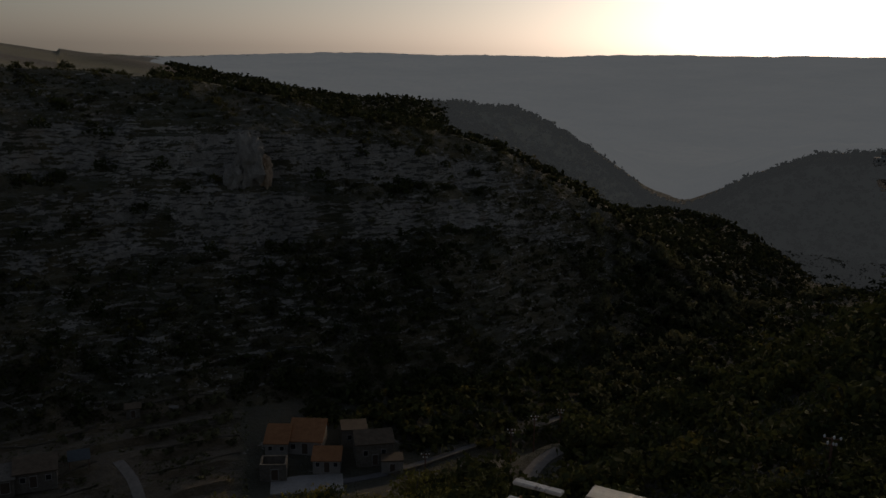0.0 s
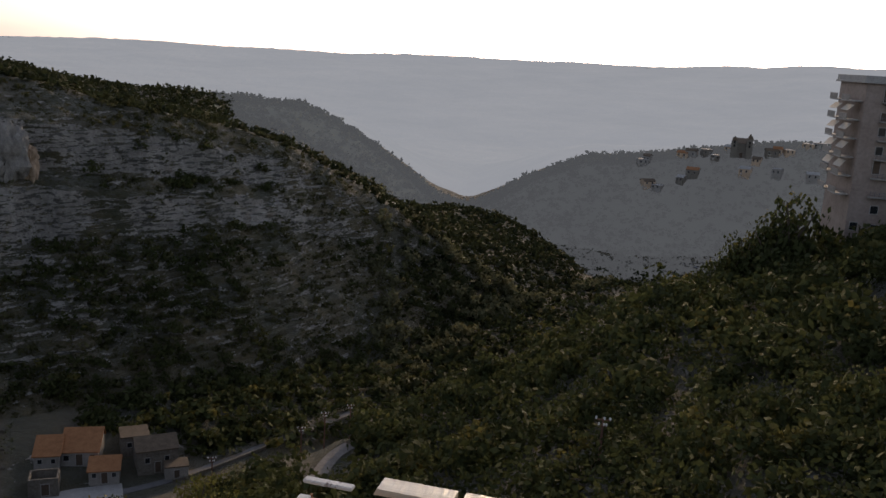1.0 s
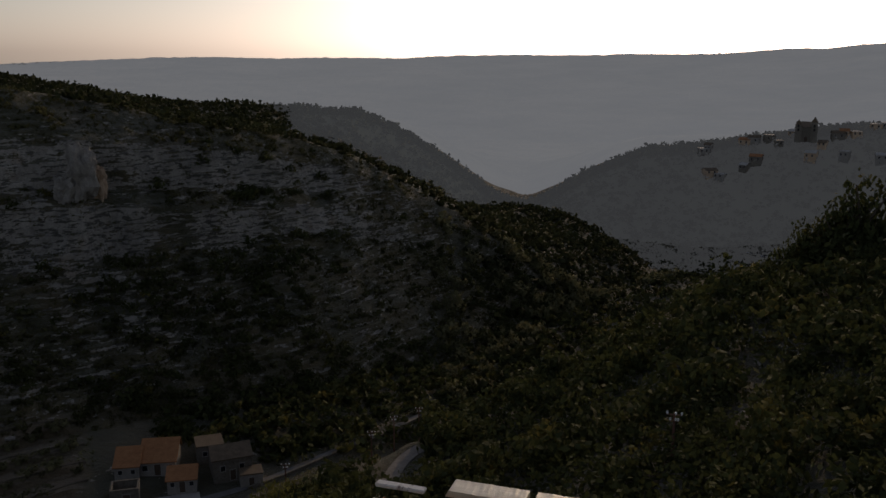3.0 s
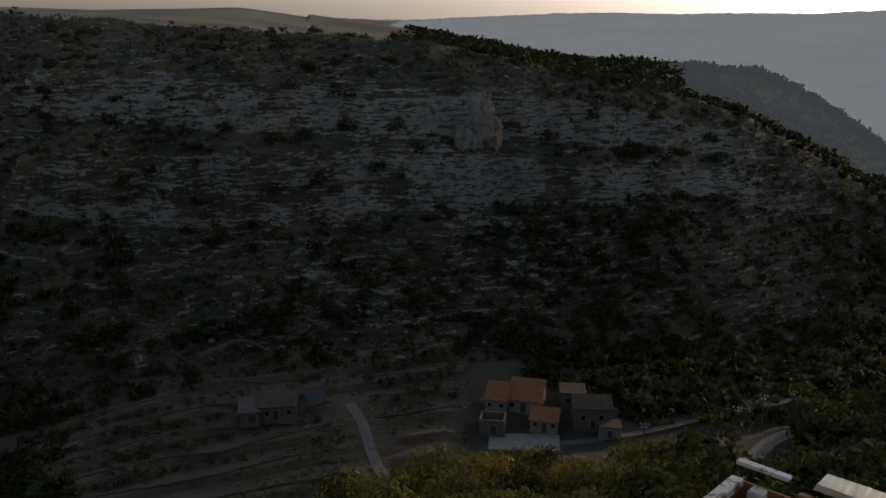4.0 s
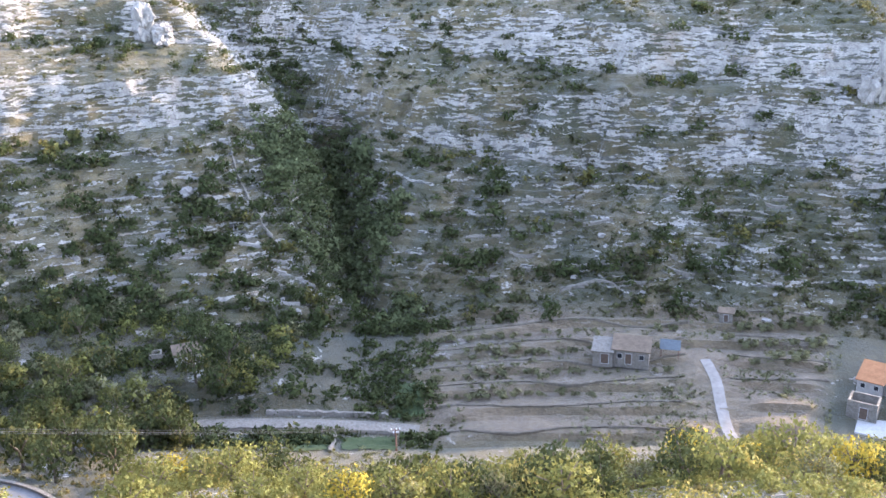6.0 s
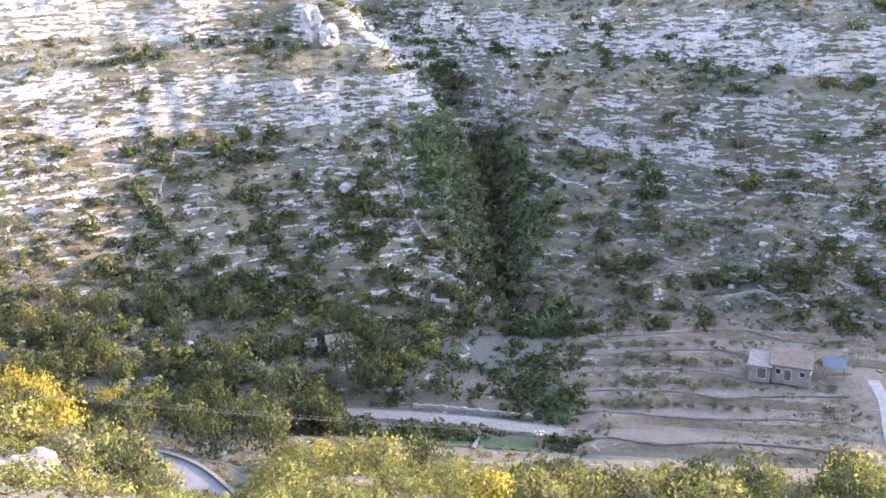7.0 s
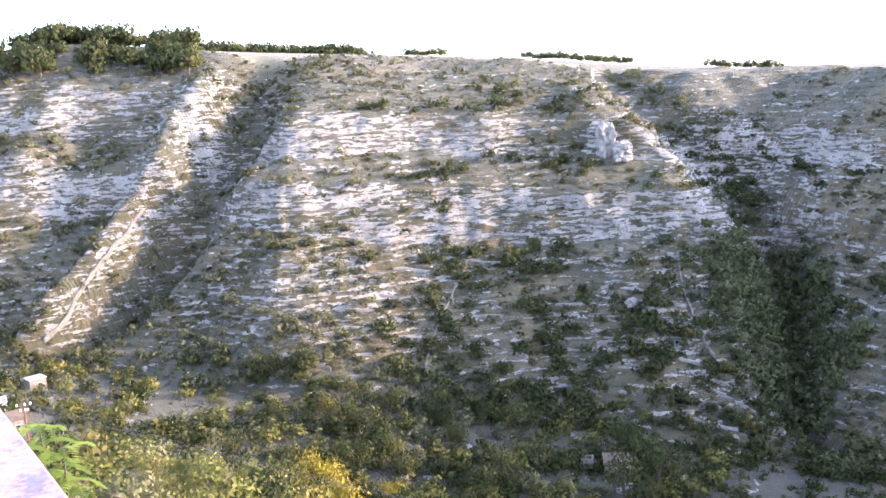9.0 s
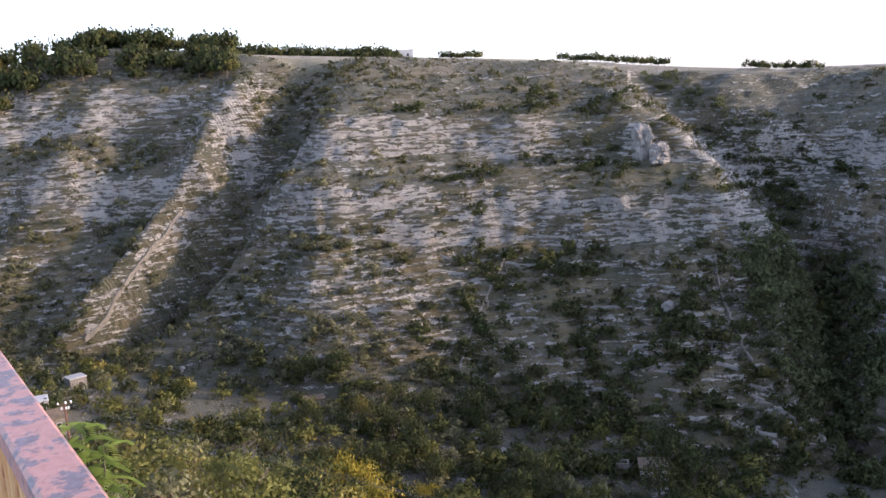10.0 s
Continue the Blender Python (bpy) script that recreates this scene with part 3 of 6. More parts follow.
def leaf_cloud(n, clumps, radius, tall, leaf, seed, low=0.15, flat=1.0):
    """Corners and shading normals of n four-cornered leaf sprays, gathered in uneven clumps round a crown that is radius wide and tall high."""
    g = np.random.default_rng(seed)
    d = g.normal(size=(clumps, 3))
    d[:, 2] = np.abs(d[:, 2]) * flat
    d /= np.linalg.norm(d, axis=1, keepdims=True)
    c = d * g.uniform(0.45, 0.95, (clumps, 1)) * (radius, radius, tall * (1 - low))
    c[:, 2] += tall * low
    size = g.uniform(0.28, 0.55, clumps) * radius
    k = g.integers(0, clumps, n)
    o = g.normal(size=(n, 3))
    o /= np.linalg.norm(o, axis=1, keepdims=True)
    p = c[k] + o * (size[k] * g.uniform(0.55, 1.05, n))[:, None] * (1, 1, 0.75)
    nrm = o + g.normal(size=(n, 3)) * 0.55
    nrm /= np.linalg.norm(nrm, axis=1, keepdims=True)
    u = np.cross(nrm, g.normal(size=(n, 3)))
    u /= np.linalg.norm(u, axis=1, keepdims=True)
    w = np.cross(nrm, u)
    s = leaf * g.uniform(0.6, 1.4, (n, 1))
    q = np.stack([p - u * s, p - w * s * 0.6, p + u * s, p + w * s * 0.6], 1)
    q[:, :, 2] = np.maximum(q[:, :, 2], 0.02)
    # the sprays shade with the round of their clump and crown
    soft = o * 0.8 + d[k] * 0.55 + g.normal(size=(n, 3)) * 0.22
    soft /= np.linalg.norm(soft, axis=1, keepdims=True)
    flip = np.sum(np.cross(-u - w, u - w) * soft, axis=1) < 0
    q[flip] = q[flip][:, ::-1]
    return q.reshape(-1, 3), np.repeat(soft, 4, axis=0)


def leaf_mesh(name, verts, normals, material, parent=None):
    ob = mesh_object(name, verts, np.arange(len(verts)).reshape(-1, 4), material, parent, True)
    ob.data.normals_split_custom_set_from_vertices(np.asarray(normals, dtype=np.float32))
    return ob


def scatter(name, clouds, places, scales, material, seed=1):
    """One mesh of many plants: each place takes one of the leaf clouds, turned and scaled."""
    g = np.random.default_rng(seed)
    parts, norms = [], []
    pick = g.integers(0, len(clouds), len(places))
    turn = g.uniform(0, 6.283, len(places))
    for k, (cloud, soft) in enumerate(clouds):
        idx = np.nonzero(pick == k)[0]
        if len(idx) == 0:
            continue
        c, s = np.cos(turn[idx])[:, None], np.sin(turn[idx])[:, None]
        sc = np.asarray(scales)[idx][:, None]
        x = (cloud[:, 0] * c - cloud[:, 1] * s) * sc
        y = (cloud[:, 0] * s + cloud[:, 1] * c) * sc
        zz = cloud[None, :, 2] * sc * g.uniform(0.75, 1.15, (len(idx), 1))
        parts.append((np.stack([x, y, zz], -1) + np.asarray(places)[idx][:, None, :]).reshape(-1, 3))
        norms.append(np.stack([soft[:, 0] * c - soft[:, 1] * s, soft[:, 0] * s + soft[:, 1] * c, soft[None, :, 2] + 0 * c], -1).reshape(-1, 3))
    return leaf_mesh(name, np.concatenate(parts), np.concatenate(norms), material)


def sow(n, az0, az1, share0, share1, seed, knots=(2, 4), keep=None):
    """Random places on the ground between two of the land's lines."""
    g = np.random.default_rng(seed)
    az, t = g.uniform(az0, az1, n), g.uniform(share0, share1, n)
    a, b = (0 if knots[0] is None else KNOTS[knots[0]][0](az)), KNOTS[knots[1]][0](az)
    r = a + (b - a) * t
    x, y = -r * np.sin(np.radians(az)), r * np.cos(np.radians(az))
    if keep is not None:
        ok = keep(az, t, x, y, g)
        az, t, x, y = az[ok], t[ok], x[ok], y[ok]
    for pts, half in ROAD_LINES.values():
        d = np.full(x.shape, 1e9)
        for q in pts:
            d = np.minimum(d, (x - q[0]) ** 2 + (y - q[1]) ** 2)
        ok = d > (half + 1.1) ** 2
        az, t, x, y = az[ok], t[ok], x[ok], y[ok]
    z = land(x, y)[0]
    return np.stack([x, y, z - 0.1], 1), az, t, g


SHRUBS = [leaf_cloud(26, 6, 1.0, 1.0, 0.26, 100 + k) for k in range(6)]
BUSHES = [leaf_cloud(110, 12, 1.0, 1.2, 0.16, 120 + k) for k in range(6)]
CROWNS = [leaf_cloud(210, 16, 1.0, 1.5, 0.14, 140 + k) for k in range(5)]
NEARWOODS = [leaf_cloud(190, 24, 1.0, 1.3, 0.11, 155 + k) for k in range(4)]
WOODS = [leaf_cloud(125, 18, 1.0, 1.3, 0.135, 150 + k) for k in range(5)]
TUFTS = [leaf_cloud(12, 4, 1.0, 0.8, 0.36, 160 + k) for k in range(6)]


def lift(x, y):
    """Angle over the eye's level at which the ground at x, y stands."""
    return np.degrees(np.arctan2(land(x.copy(), y.copy())[0], np.hypot(x, y)))


def slope_keep(az, t, x, y, g):
    d = 0.50 + 0.70 * fbm(x / 13, y / 13, 3, 201) - 0.75 * land(x.copy(), y.copy())[1]
    el = lift(x, y)
    d = d + 0.8 * np.exp(-((az - along(GULLY_A, el)) / 2.0) ** 2) + 0.5 * np.exp(-((az - along(GULLY_B, el)) / 1.6) ** 2)
    d = d + np.clip((24 - az) / 20, 0, 0.6) + np.where(el < BAND[0](az), 0.18, 0)
    return g.uniform(0, 1, len(az)) < d


pl, az_, t_, g_ = sow(10500, -8, 112, 0.0, 1.02, 5, keep=slope_keep)
scatter_scale = g_.gamma(3.0, 0.28, len(pl)) + 0.35
tagged(scatter("hillside_scrub", SHRUBS, pl, np.clip(scatter_scale, 0.4, 2.2), LEAF_SCRUB, 6),
       "low grey-green scrub on the limestone slopes", "scrub", kind="stuff")


pl, az_, t_, g_ = sow(25000, 14, 112, 0.0, 1.03, 65, keep=lambda az, t, x, y, g: g.uniform(0, 1, len(az)) < np.where(az < 66, 0.75, 0.85) - 0.35 * land(x.copy(), y.copy())[1])
tagged(scatter("hillside_tufts", TUFTS, pl, g_.uniform(0.30, 0.75, len(pl)), LEAF_SCRUB, 66),
       "small olive-green tufts between the limestone ledges", "scrub", kind="stuff")


def gully_keep(az, t, x, y, g):
    el = lift(x, y)
    low = el < BAND[0](az)
    ledge = inside(el, BAND[1](az) - 0.1, BAND[2](az) + 0.2, 0.3) + inside(el, BAND[0](az) - 1.6, BAND[0](az) - 0.1, 0.4) + 0.8 * inside((el - BAND[0](az)) / (BAND[1](az) - BAND[0](az)), 0.32, 0.48, 0.1)
    d = 1.6 * np.exp(-((az - along(GULLY_A, el)) / 2.3) ** 2) * (el < -9) + 0.9 * np.exp(-((az - along(GULLY_A, el)) / 1.2) ** 2) + 0.9 * np.exp(-((az - along(GULLY_B, el)) / 1.3) ** 2)
    d = d + np.where(t < 0.14, np.where((az > 54) & (az < 71), 0.12, 0.5), 0) + 0.40 * ledge * np.clip(0.5 + fbm(x / 12, y / 12, 2, 208), 0, 1.2)
    d = d + np.where(low, np.clip(0.16 + 0.75 * fbm(x / 20, y / 20, 3, 209), 0.03, 1), np.clip(0.03 + 0.25 * fbm(x / 20, y / 20, 3, 210), 0, 1))
    d = d + 0.85 * inside(az, 66, 83, 3) * inside(el, -20, BAND[0](az) - 0.4, 1.2) * np.clip(0.5 + 0.9 * fbm(x / 15, y / 15, 2, 212), 0, 1)
    return g.uniform(0, 1, len(az)) < d * np.where((az > 26) & (az < 54) & (t < 0.12), 0.15, 1)


def funnel_keep(az, t, x, y, g):
    el = lift(x, y)
    half = np.interp(el, (-24, -19, -14, -10), (1.0, 2.3, 3.2, 3.3))
    edge = half + 1.7 * fbm(x / 13, y / 13, 3, 213) - np.abs(az - along(GULLY_A, el) + 0.2)
    return g.uniform(0, 1, len(az)) < np.clip(edge / 2.2 + 0.35, 0, 0.75) * np.clip((-9.3 - el - 0.8 * fbm(x / 6, y / 6, 2, 214)) / 1.2, 0, 1)


pl, az_, t_, g_ = sow(6000, -8, 112, -0.02, 0.95, 15, keep=gully_keep)
# past 85 degrees the bushes take paler leaves, sunlight put into their colour
tagged(scatter("hillside_olives", BUSHES, pl[az_ > 85], g_.uniform(1.0, 2.4, int((az_ > 85).sum())), LEAF_OLIVE, 17),
       "grey-green olive bushes on the sunny foot of the spur", "bushes", kind="stuff")
pl = pl[az_ <= 85]
tagged(scatter("hillside_bushes", BUSHES, pl, g_.uniform(1.1, 2.9, len(pl)), LEAF_WOOD, 16),
       "dark green bushes in the gullies and along the slope foot", "bushes", kind="stuff")

# woods on the valley floor, upstream of the terraces, and downstream
pl, az_, t_, g_ = sow(950, 60, 112, 0.0, 1.15, 25, knots=(1, 2), keep=lambda az, t, x, y, g: (g.uniform(0, 1, len(az)) < np.where(az > 84, 0.5, np.where(az < 71, 0.35, 0.85))) & ~((az < 70) & (t < 0.40)))
tagged(scatter("valley_wood", CROWNS, pl[::3], g_.uniform(1.3, 3.3, len(pl[::3])), LEAF_WOOD, 26),
       "dense dark green trees along the valley floor", "trees", kind="stuff")
tagged(scatter("valley_olives", CROWNS, pl[1::3], g_.uniform(1.0, 2.6, len(pl[1::3])), LEAF_OLIVE, 29),
       "grey-green olive trees along the valley floor", "trees", kind="stuff")
tagged(scatter("valley_saplings", CROWNS, pl[2::3], g_.uniform(1.0, 2.8, len(pl[2::3])), LEAF_NEAR, 30),
       "yellow-green young trees along the valley floor", "trees", kind="stuff")
pl, az_, t_, g_ = sow(2600, 52.5, 74, -0.05, 1.05, 45, knots=(1, 2), keep=lambda az, t, x, y, g: g.uniform(0, 1, len(az)) < np.where(az < 55.0, 0.35, np.clip(0.10 + 0.75 * fbm(x / 9, y / 9, 2, 207), 0, 0.8)))
tagged(scatter("valley_bushes", SHRUBS, pl, g_.uniform(0.5, 1.9, len(pl)), LEAF_WOOD, 46),
       "dark bushes and brambles on the valley floor", "bushes", kind="stuff")
pl, az_, t_, g_ = sow(900, -20, 22, 0.0, 1.0, 27, knots=(1, 2), keep=lambda az, t, x, y, g: ~((az > 15.2) & (np.hypot(x, y) < 171)))
tagged(scatter("downstream_wood", SHRUBS, pl, g_.uniform(1.8, 3.6, len(pl)), LEAF_WOOD, 28),
       "dark trees on the valley floor downstream", "trees", kind="stuff")
pl, az_, t_, g_ = sow(1700, 54, 112, 0.0, 1.0, 55, knots=(0, 2), keep=lambda az, t, x, y, g: (az > 64) | (t < 0.3))
tagged(scatter("valley_grass", SHRUBS, pl, g_.uniform(0.4, 1.0, len(pl)), LEAF_OLIVE, 56),
       "rough grass and brambles on the valley floor", "grass", kind="stuff")
# paler olive leaf tone, chosen to stand in for haze over the stream
pl, az_, t_, g_ = sow(300, -17, 4, -0.5, 1.2, 57, knots=(2, 4))
tagged(scatter("river_wood", BUSHES, pl, g_.uniform(2.0, 4.5, len(pl)), LEAF_OLIVE, 58),
       "hazy grey-green trees along the stream below the town", "trees", kind="stuff")
pl, az_, t_, g_ = sow(2200, 26, 54.5, 0.0, 1.0, 67, knots=(1, 2), keep=lambda az, t, x, y, g: g.uniform(0, 1, len(az)) < 0.35 + 0.8 * fbm(x / 9, y / 9, 2, 211))
tagged(scatter("terrace_weeds", TUFTS, pl, g_.uniform(0.3, 0.9, len(pl)), LEAF_OLIVE, 68),
       "weeds and low crops on the tilled terraces", "weeds", kind="stuff")
# the wooded slope on our side, below the tall building
pl, az_, t_, g_ = sow(1750, -44, 13, 0.22, 1.05, 35, knots=(None, 0), keep=lambda az, t, x, y, g: (g.uniform(0, 1, len(az)) < 0.42 + 0.58 * t) & ~((az > 4.4) & (az < 8.2) & (t > 0.78)))
tagged(scatter("lower_slope_wood", NEARWOODS, pl[t_ < 0.6], g_.uniform(1.6, 3.6, int((t_ < 0.6).sum())), LEAF_WOOD, 34),
       "dense dark wood low on the steep near slope", "trees", kind="stuff")
pl = pl[t_ >= 0.6]
tagged(scatter("slope_wood", WOODS, pl, g_.uniform(1.6, 4.2, len(pl)), LEAF_WOOD, 36),
       "dense dark wood on the steep slope below the tall building", "trees", kind="stuff")
# undergrowth on our slope
pl, az_, t_, g_ = sow(3000, 8, 112, 0.45, 1.12, 47, knots=(None, 0))
tagged(scatter("near_grass", SHRUBS, pl, g_.uniform(0.35, 0.85, len(pl)), LEAF_DRY, 48),
       "dry grass tufts and low herbs on the near slope", "grass", kind="stuff")
UNDERGROWTH = [leaf_cloud(150, 15, 1.0, 1.2, 0.115, 480 + k) for k in range(5)]
pl, az_, t_, g_ = sow(1050, 8, 112, 0.55, 1.05, 37, knots=(None, 0), keep=lambda az, t, x, y, g: ~((az > 77.0) & (az < 82.2) & (t > 0.74)))
tagged(scatter("near_undergrowth", UNDERGROWTH, pl, g_.uniform(0.6, 1.7, len(pl)), LEAF_NEAR, 38),
       "sunlit yellow-green shrubs and grass on the near slope", "shrubs", kind="stuff")
# scrub and woods beyond the rim
pl, az_, t_, g_ = sow(1200, -36, 36, 0.965, 1.004, 41, knots=(6, 8))
tagged(scatter("ridge_scrub", TUFTS, pl, g_.uniform(2.0, 5.0, len(pl)), LEAF_WOOD, 42),
       "hazy scrub and hedges on the far ridge", "scrub", kind="stuff")
pl, az_, t_, g_ = sow(4000, -34, 2, 0.0, 1.0, 43, knots=(1, 6), keep=lambda az, t, x, y, g: (g.uniform(0, 1, len(az)) < 1.1 - 0.35 * t) & (np.hypot(x, y) < 522))
tagged(scatter("side_valley_wood", TUFTS, pl, g_.uniform(2.2, 4.6, len(pl)), LEAF_SILHOUETTE, 44),
       "dark woods filling the lower valley", "trees", kind="stuff")
pl, az_, t_, g_ = sow(6200, -32, 30, 0.25, 1.10, 39, knots=(5, 6))
# woods short of 13 degrees emit a faint glow painted for haze
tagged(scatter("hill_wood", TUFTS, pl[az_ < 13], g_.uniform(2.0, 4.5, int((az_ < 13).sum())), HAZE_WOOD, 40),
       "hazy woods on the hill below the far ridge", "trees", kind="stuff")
tagged(scatter("hill_wood", TUFTS, pl[az_ >= 13], g_.uniform(2.0, 4.5, int((az_ >= 13).sum())), LEAF_SILHOUETTE, 40),
       "dark woods on the hills beyond the canyon", "trees", kind="stuff")


pl, az_, t_, g_ = sow(3600, -13, 26, 0.0, 1.25, 73, knots=(4, 5))
tagged(scatter("rim_wood", TUFTS, pl, g_.uniform(1.6, 3.4, len(pl)), LEAF_SILHOUETTE, 74),
       "dark silhouetted woods behind the canyon rim", "trees", kind="stuff")
pl, az_, t_, g_ = sow(750, 60.3, 70, 0.5, 1.3, 77, knots=(2, 4), keep=lambda az, t, x, y, g: (np.abs(az - along(GULLY_A, lift(x, y))) < 1.5 + 0.8 * fbm(x / 8, y / 8, 2, 215)) & (np.hypot(x, y) > crest_distance(az) + 3))
tagged(scatter("cleft_bushes", BUSHES, pl, g_.uniform(0.7, 1.7, len(pl)), LEAF_GULLY, 78),
       "dark bushes in the cleft behind the spur's crest", "bushes", kind="stuff")
pl, az_, t_, g_ = sow(1500, 53.6, 64.5, -0.02, 1.08, 75, knots=(2, 3), keep=funnel_keep)
tagged(scatter("gully_wood", BUSHES, pl, g_.uniform(0.9, 2.9, len(pl)), LEAF_GULLY, 76),
       "dense dark green trees filling the side gully", "trees", kind="stuff")
# crest trees get the same haze glow in their leaves
pl, az_, t_, g_ = sow(3200, -30, 14, 0.96, 1.16, 79, knots=(5, 6))
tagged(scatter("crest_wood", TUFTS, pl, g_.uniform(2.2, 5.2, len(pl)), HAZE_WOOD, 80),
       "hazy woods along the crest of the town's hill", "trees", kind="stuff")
# the town's trees too carry haze as emission
pl, az_, t_, g_ = sow(700, -27, -5, 0.35, 1.04, 71, knots=(5, 6))
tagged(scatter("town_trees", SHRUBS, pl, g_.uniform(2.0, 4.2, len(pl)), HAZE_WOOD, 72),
       "hazy dark trees between the houses of the far town", "trees", kind="stuff")


def part(name, bm, material, parent, label=""):
    """Link a bmesh as one mesh object under a thing or a part."""
    me = bpy.data.meshes.new(name)
    bmesh.ops.recalc_face_normals(bm, faces=bm.faces)
    bm.to_mesh(me)
    bm.free()
    me.materials.append(material)
    ob = new(name, me)
    ob.parent = parent
    if label:
        ob["label"] = label
    return ob


def box(sx, sy, sz, at=(0, 0, 0), bevel=0.0, bm=None, turn=0.0):
    """A box of that size with its foot's middle at a place, edges bevelled."""
    one = bmesh.new()
    bmesh.ops.create_cube(one, size=1, matrix=Matrix.Diagonal((sx, sy, sz, 1)))
    if bevel:
        bmesh.ops.bevel(one, geom=one.edges[:], offset=bevel, segments=1, affect="EDGES")
    bmesh.ops.transform(one, matrix=Matrix.Translation(Vector(at)) @ Matrix.Rotation(turn, 4, "Z") @ Matrix.Translation((0, 0, sz / 2)), verts=one.verts)
    if bm is None:
        return one
    me = bpy.data.meshes.new("tmp")
    one.to_mesh(me)
    one.free()
    bm.from_mesh(me)
    bpy.data.meshes.remove(me)
    return bm


def thing(name, at, turn=0.0, label="", category="", group=""):
    e = new(name)
    e.empty_display_size = 0.2
    e.matrix_world = Matrix.Translation(Vector(at)) @ Matrix.Rotation(turn, 4, "Z")
    return tagged(e, label, category, group)

# ---- more materials ----
PLASTER = plain_material("weathered_plaster", (0.42, 0.39, 0.35), (0.58, 0.55, 0.49), 0.5)
# darker, greyer plaster than the one above
PLASTER_GREY = plain_material("grey_plaster", (0.25, 0.235, 0.21), (0.36, 0.335, 0.30), 0.4)
PLASTER_WARM = plain_material("ochre_plaster", (0.42, 0.30, 0.20), (0.58, 0.44, 0.31), 0.6)
CONCRETE = plain_material("concrete", (0.30, 0.29, 0.27), (0.46, 0.44, 0.41), 0.8)
PALE_CONCRETE = plain_material("pale_concrete", (0.46, 0.44, 0.41), (0.62, 0.59, 0.55), 0.5)
ROOF_TILE = plain_material("terracotta_tiles", (0.24, 0.105, 0.042), (0.40, 0.19, 0.08), 0.9, dist=0.08)
ROOF_OLD = plain_material("old_tiles", (0.085, 0.064, 0.043), (0.185, 0.138, 0.092), 0.9, dist=0.08)
WINDOW_DARK = plain_material("window_glass", (0.015, 0.016, 0.018), (0.03, 0.032, 0.035), 0.4, rough=0.15, bump=0.0, spec=0.5)
SHUTTER = plain_material("brown_shutter", (0.07, 0.05, 0.035), (0.12, 0.085, 0.06), 2.0)
AWNING = plain_material("awning_cloth", (0.44, 0.41, 0.36), (0.56, 0.53, 0.47), 1.0)
TARP = plain_material("blue_tarpaulin", (0.070, 0.082, 0.090), (0.11, 0.125, 0.135), 1.5)
ROCK = plain_material("pale_limestone", (0.15, 0.138, 0.12), (0.36, 0.335, 0.295), 0.5, dist=0.3, bump=0.6)
# limestone with the orange of low sun put into its colour
ROCK_ORANGE = plain_material("sunlit_orange_limestone", (0.30, 0.20, 0.12), (0.46, 0.36, 0.26), 0.25, dist=0.3, bump=0.6)
POLE_WOOD = plain_material("brown_pole", (0.13, 0.065, 0.045), (0.20, 0.11, 0.08), 2.0)
GLASS_WHITE = plain_material("insulator_porcelain", (0.70, 0.70, 0.68), (0.82, 0.82, 0.80), 4.0, rough=0.08, bump=0.0, spec=0.6)
WIRE = plain_material("cable", (0.10, 0.10, 0.11), (0.18, 0.18, 0.19), 2.0, rough=0.5)
CAR_PAINT = plain_material("car_paint", (0.45, 0.46, 0.48), (0.62, 0.63, 0.65), 0.3, rough=0.12, metal=0.6, bump=0.0)
GRASS = plain_material("watered_grass", (0.024, 0.040, 0.012), (0.062, 0.078, 0.026), 0.7, dist=0.2)


def spot(az, r, up=0.0):
    p = polar(az, r)
    return Vector((p.x, p.y, height(p.x, p.y) + up))


def sight(az, el, r0=150.0):
    """Distance at which the line of sight of that azimuth and angle meets the ground."""
    r = np.arange(r0, 700, 0.4)
    a = radians(az)
    z = land(-r * math.sin(a), r * math.cos(a))[0]
    hit = np.nonzero(z / r >= math.tan(radians(el)))[0]
    return float(r[hit[0]]) if len(hit) else 300.0


def gable(w, d, rise, over=0.3, thick=0.16, ridge=0.5):
    """A roof whose two slopes are one thick sheet; ridge is where the top lies between front and back."""
    bm = bmesh.new()
    y0, y1, yr = -d / 2 - over, d / 2 + over, -d / 2 + d * ridge
    prof = [(y0, 0), (yr, rise), (y1, 0), (y1, -thick), (yr, rise - thick), (y0, -thick)]
    a = [bm.verts.new((-w / 2 - over, y, z)) for y, z in prof]
    b = [bm.verts.new((w / 2 + over, y, z)) for y, z in prof]
    n = len(prof)
    for i in range(n):
        bm.faces.new((a[i], a[(i + 1) % n], b[(i + 1) % n], b[i]))
    for q in (a, b):
        bm.faces.new((q[0], q[1], q[4], q[5]))
        bm.faces.new((q[1], q[2], q[3], q[4]))
    return bm


def walls(w, d, h, t=0.35, gable_rise=0.0, ridge=0.5):
    """Four walls with gable ends, open above."""
    bm = bmesh.new()
    for sx in (-1, 1):
        box(t, d, h, (sx * (w - t) / 2, 0, 0), 0.02, bm)
        if gable_rise:
            x0, x1 = sx * w / 2, sx * (w / 2 - t)
            yr = -d / 2 + d * ridge
            tri = [(-d / 2, h), (d / 2, h), (yr, h + gable_rise)]
            p = [bm.verts.new((x0, y, z)) for y, z in tri]
            q = [bm.verts.new((x1, y, z)) for y, z in tri]
            bm.faces.new(p)
            bm.faces.new(q)
            for i in range(3):
                bm.faces.new((p[i], p[(i + 1) % 3], q[(i + 1) % 3], q[i]))
    for sy in (-1, 1):
        box(w - 2 * t, t, h, (0, sy * (d - t) / 2, 0), 0.02, bm)
    return bm


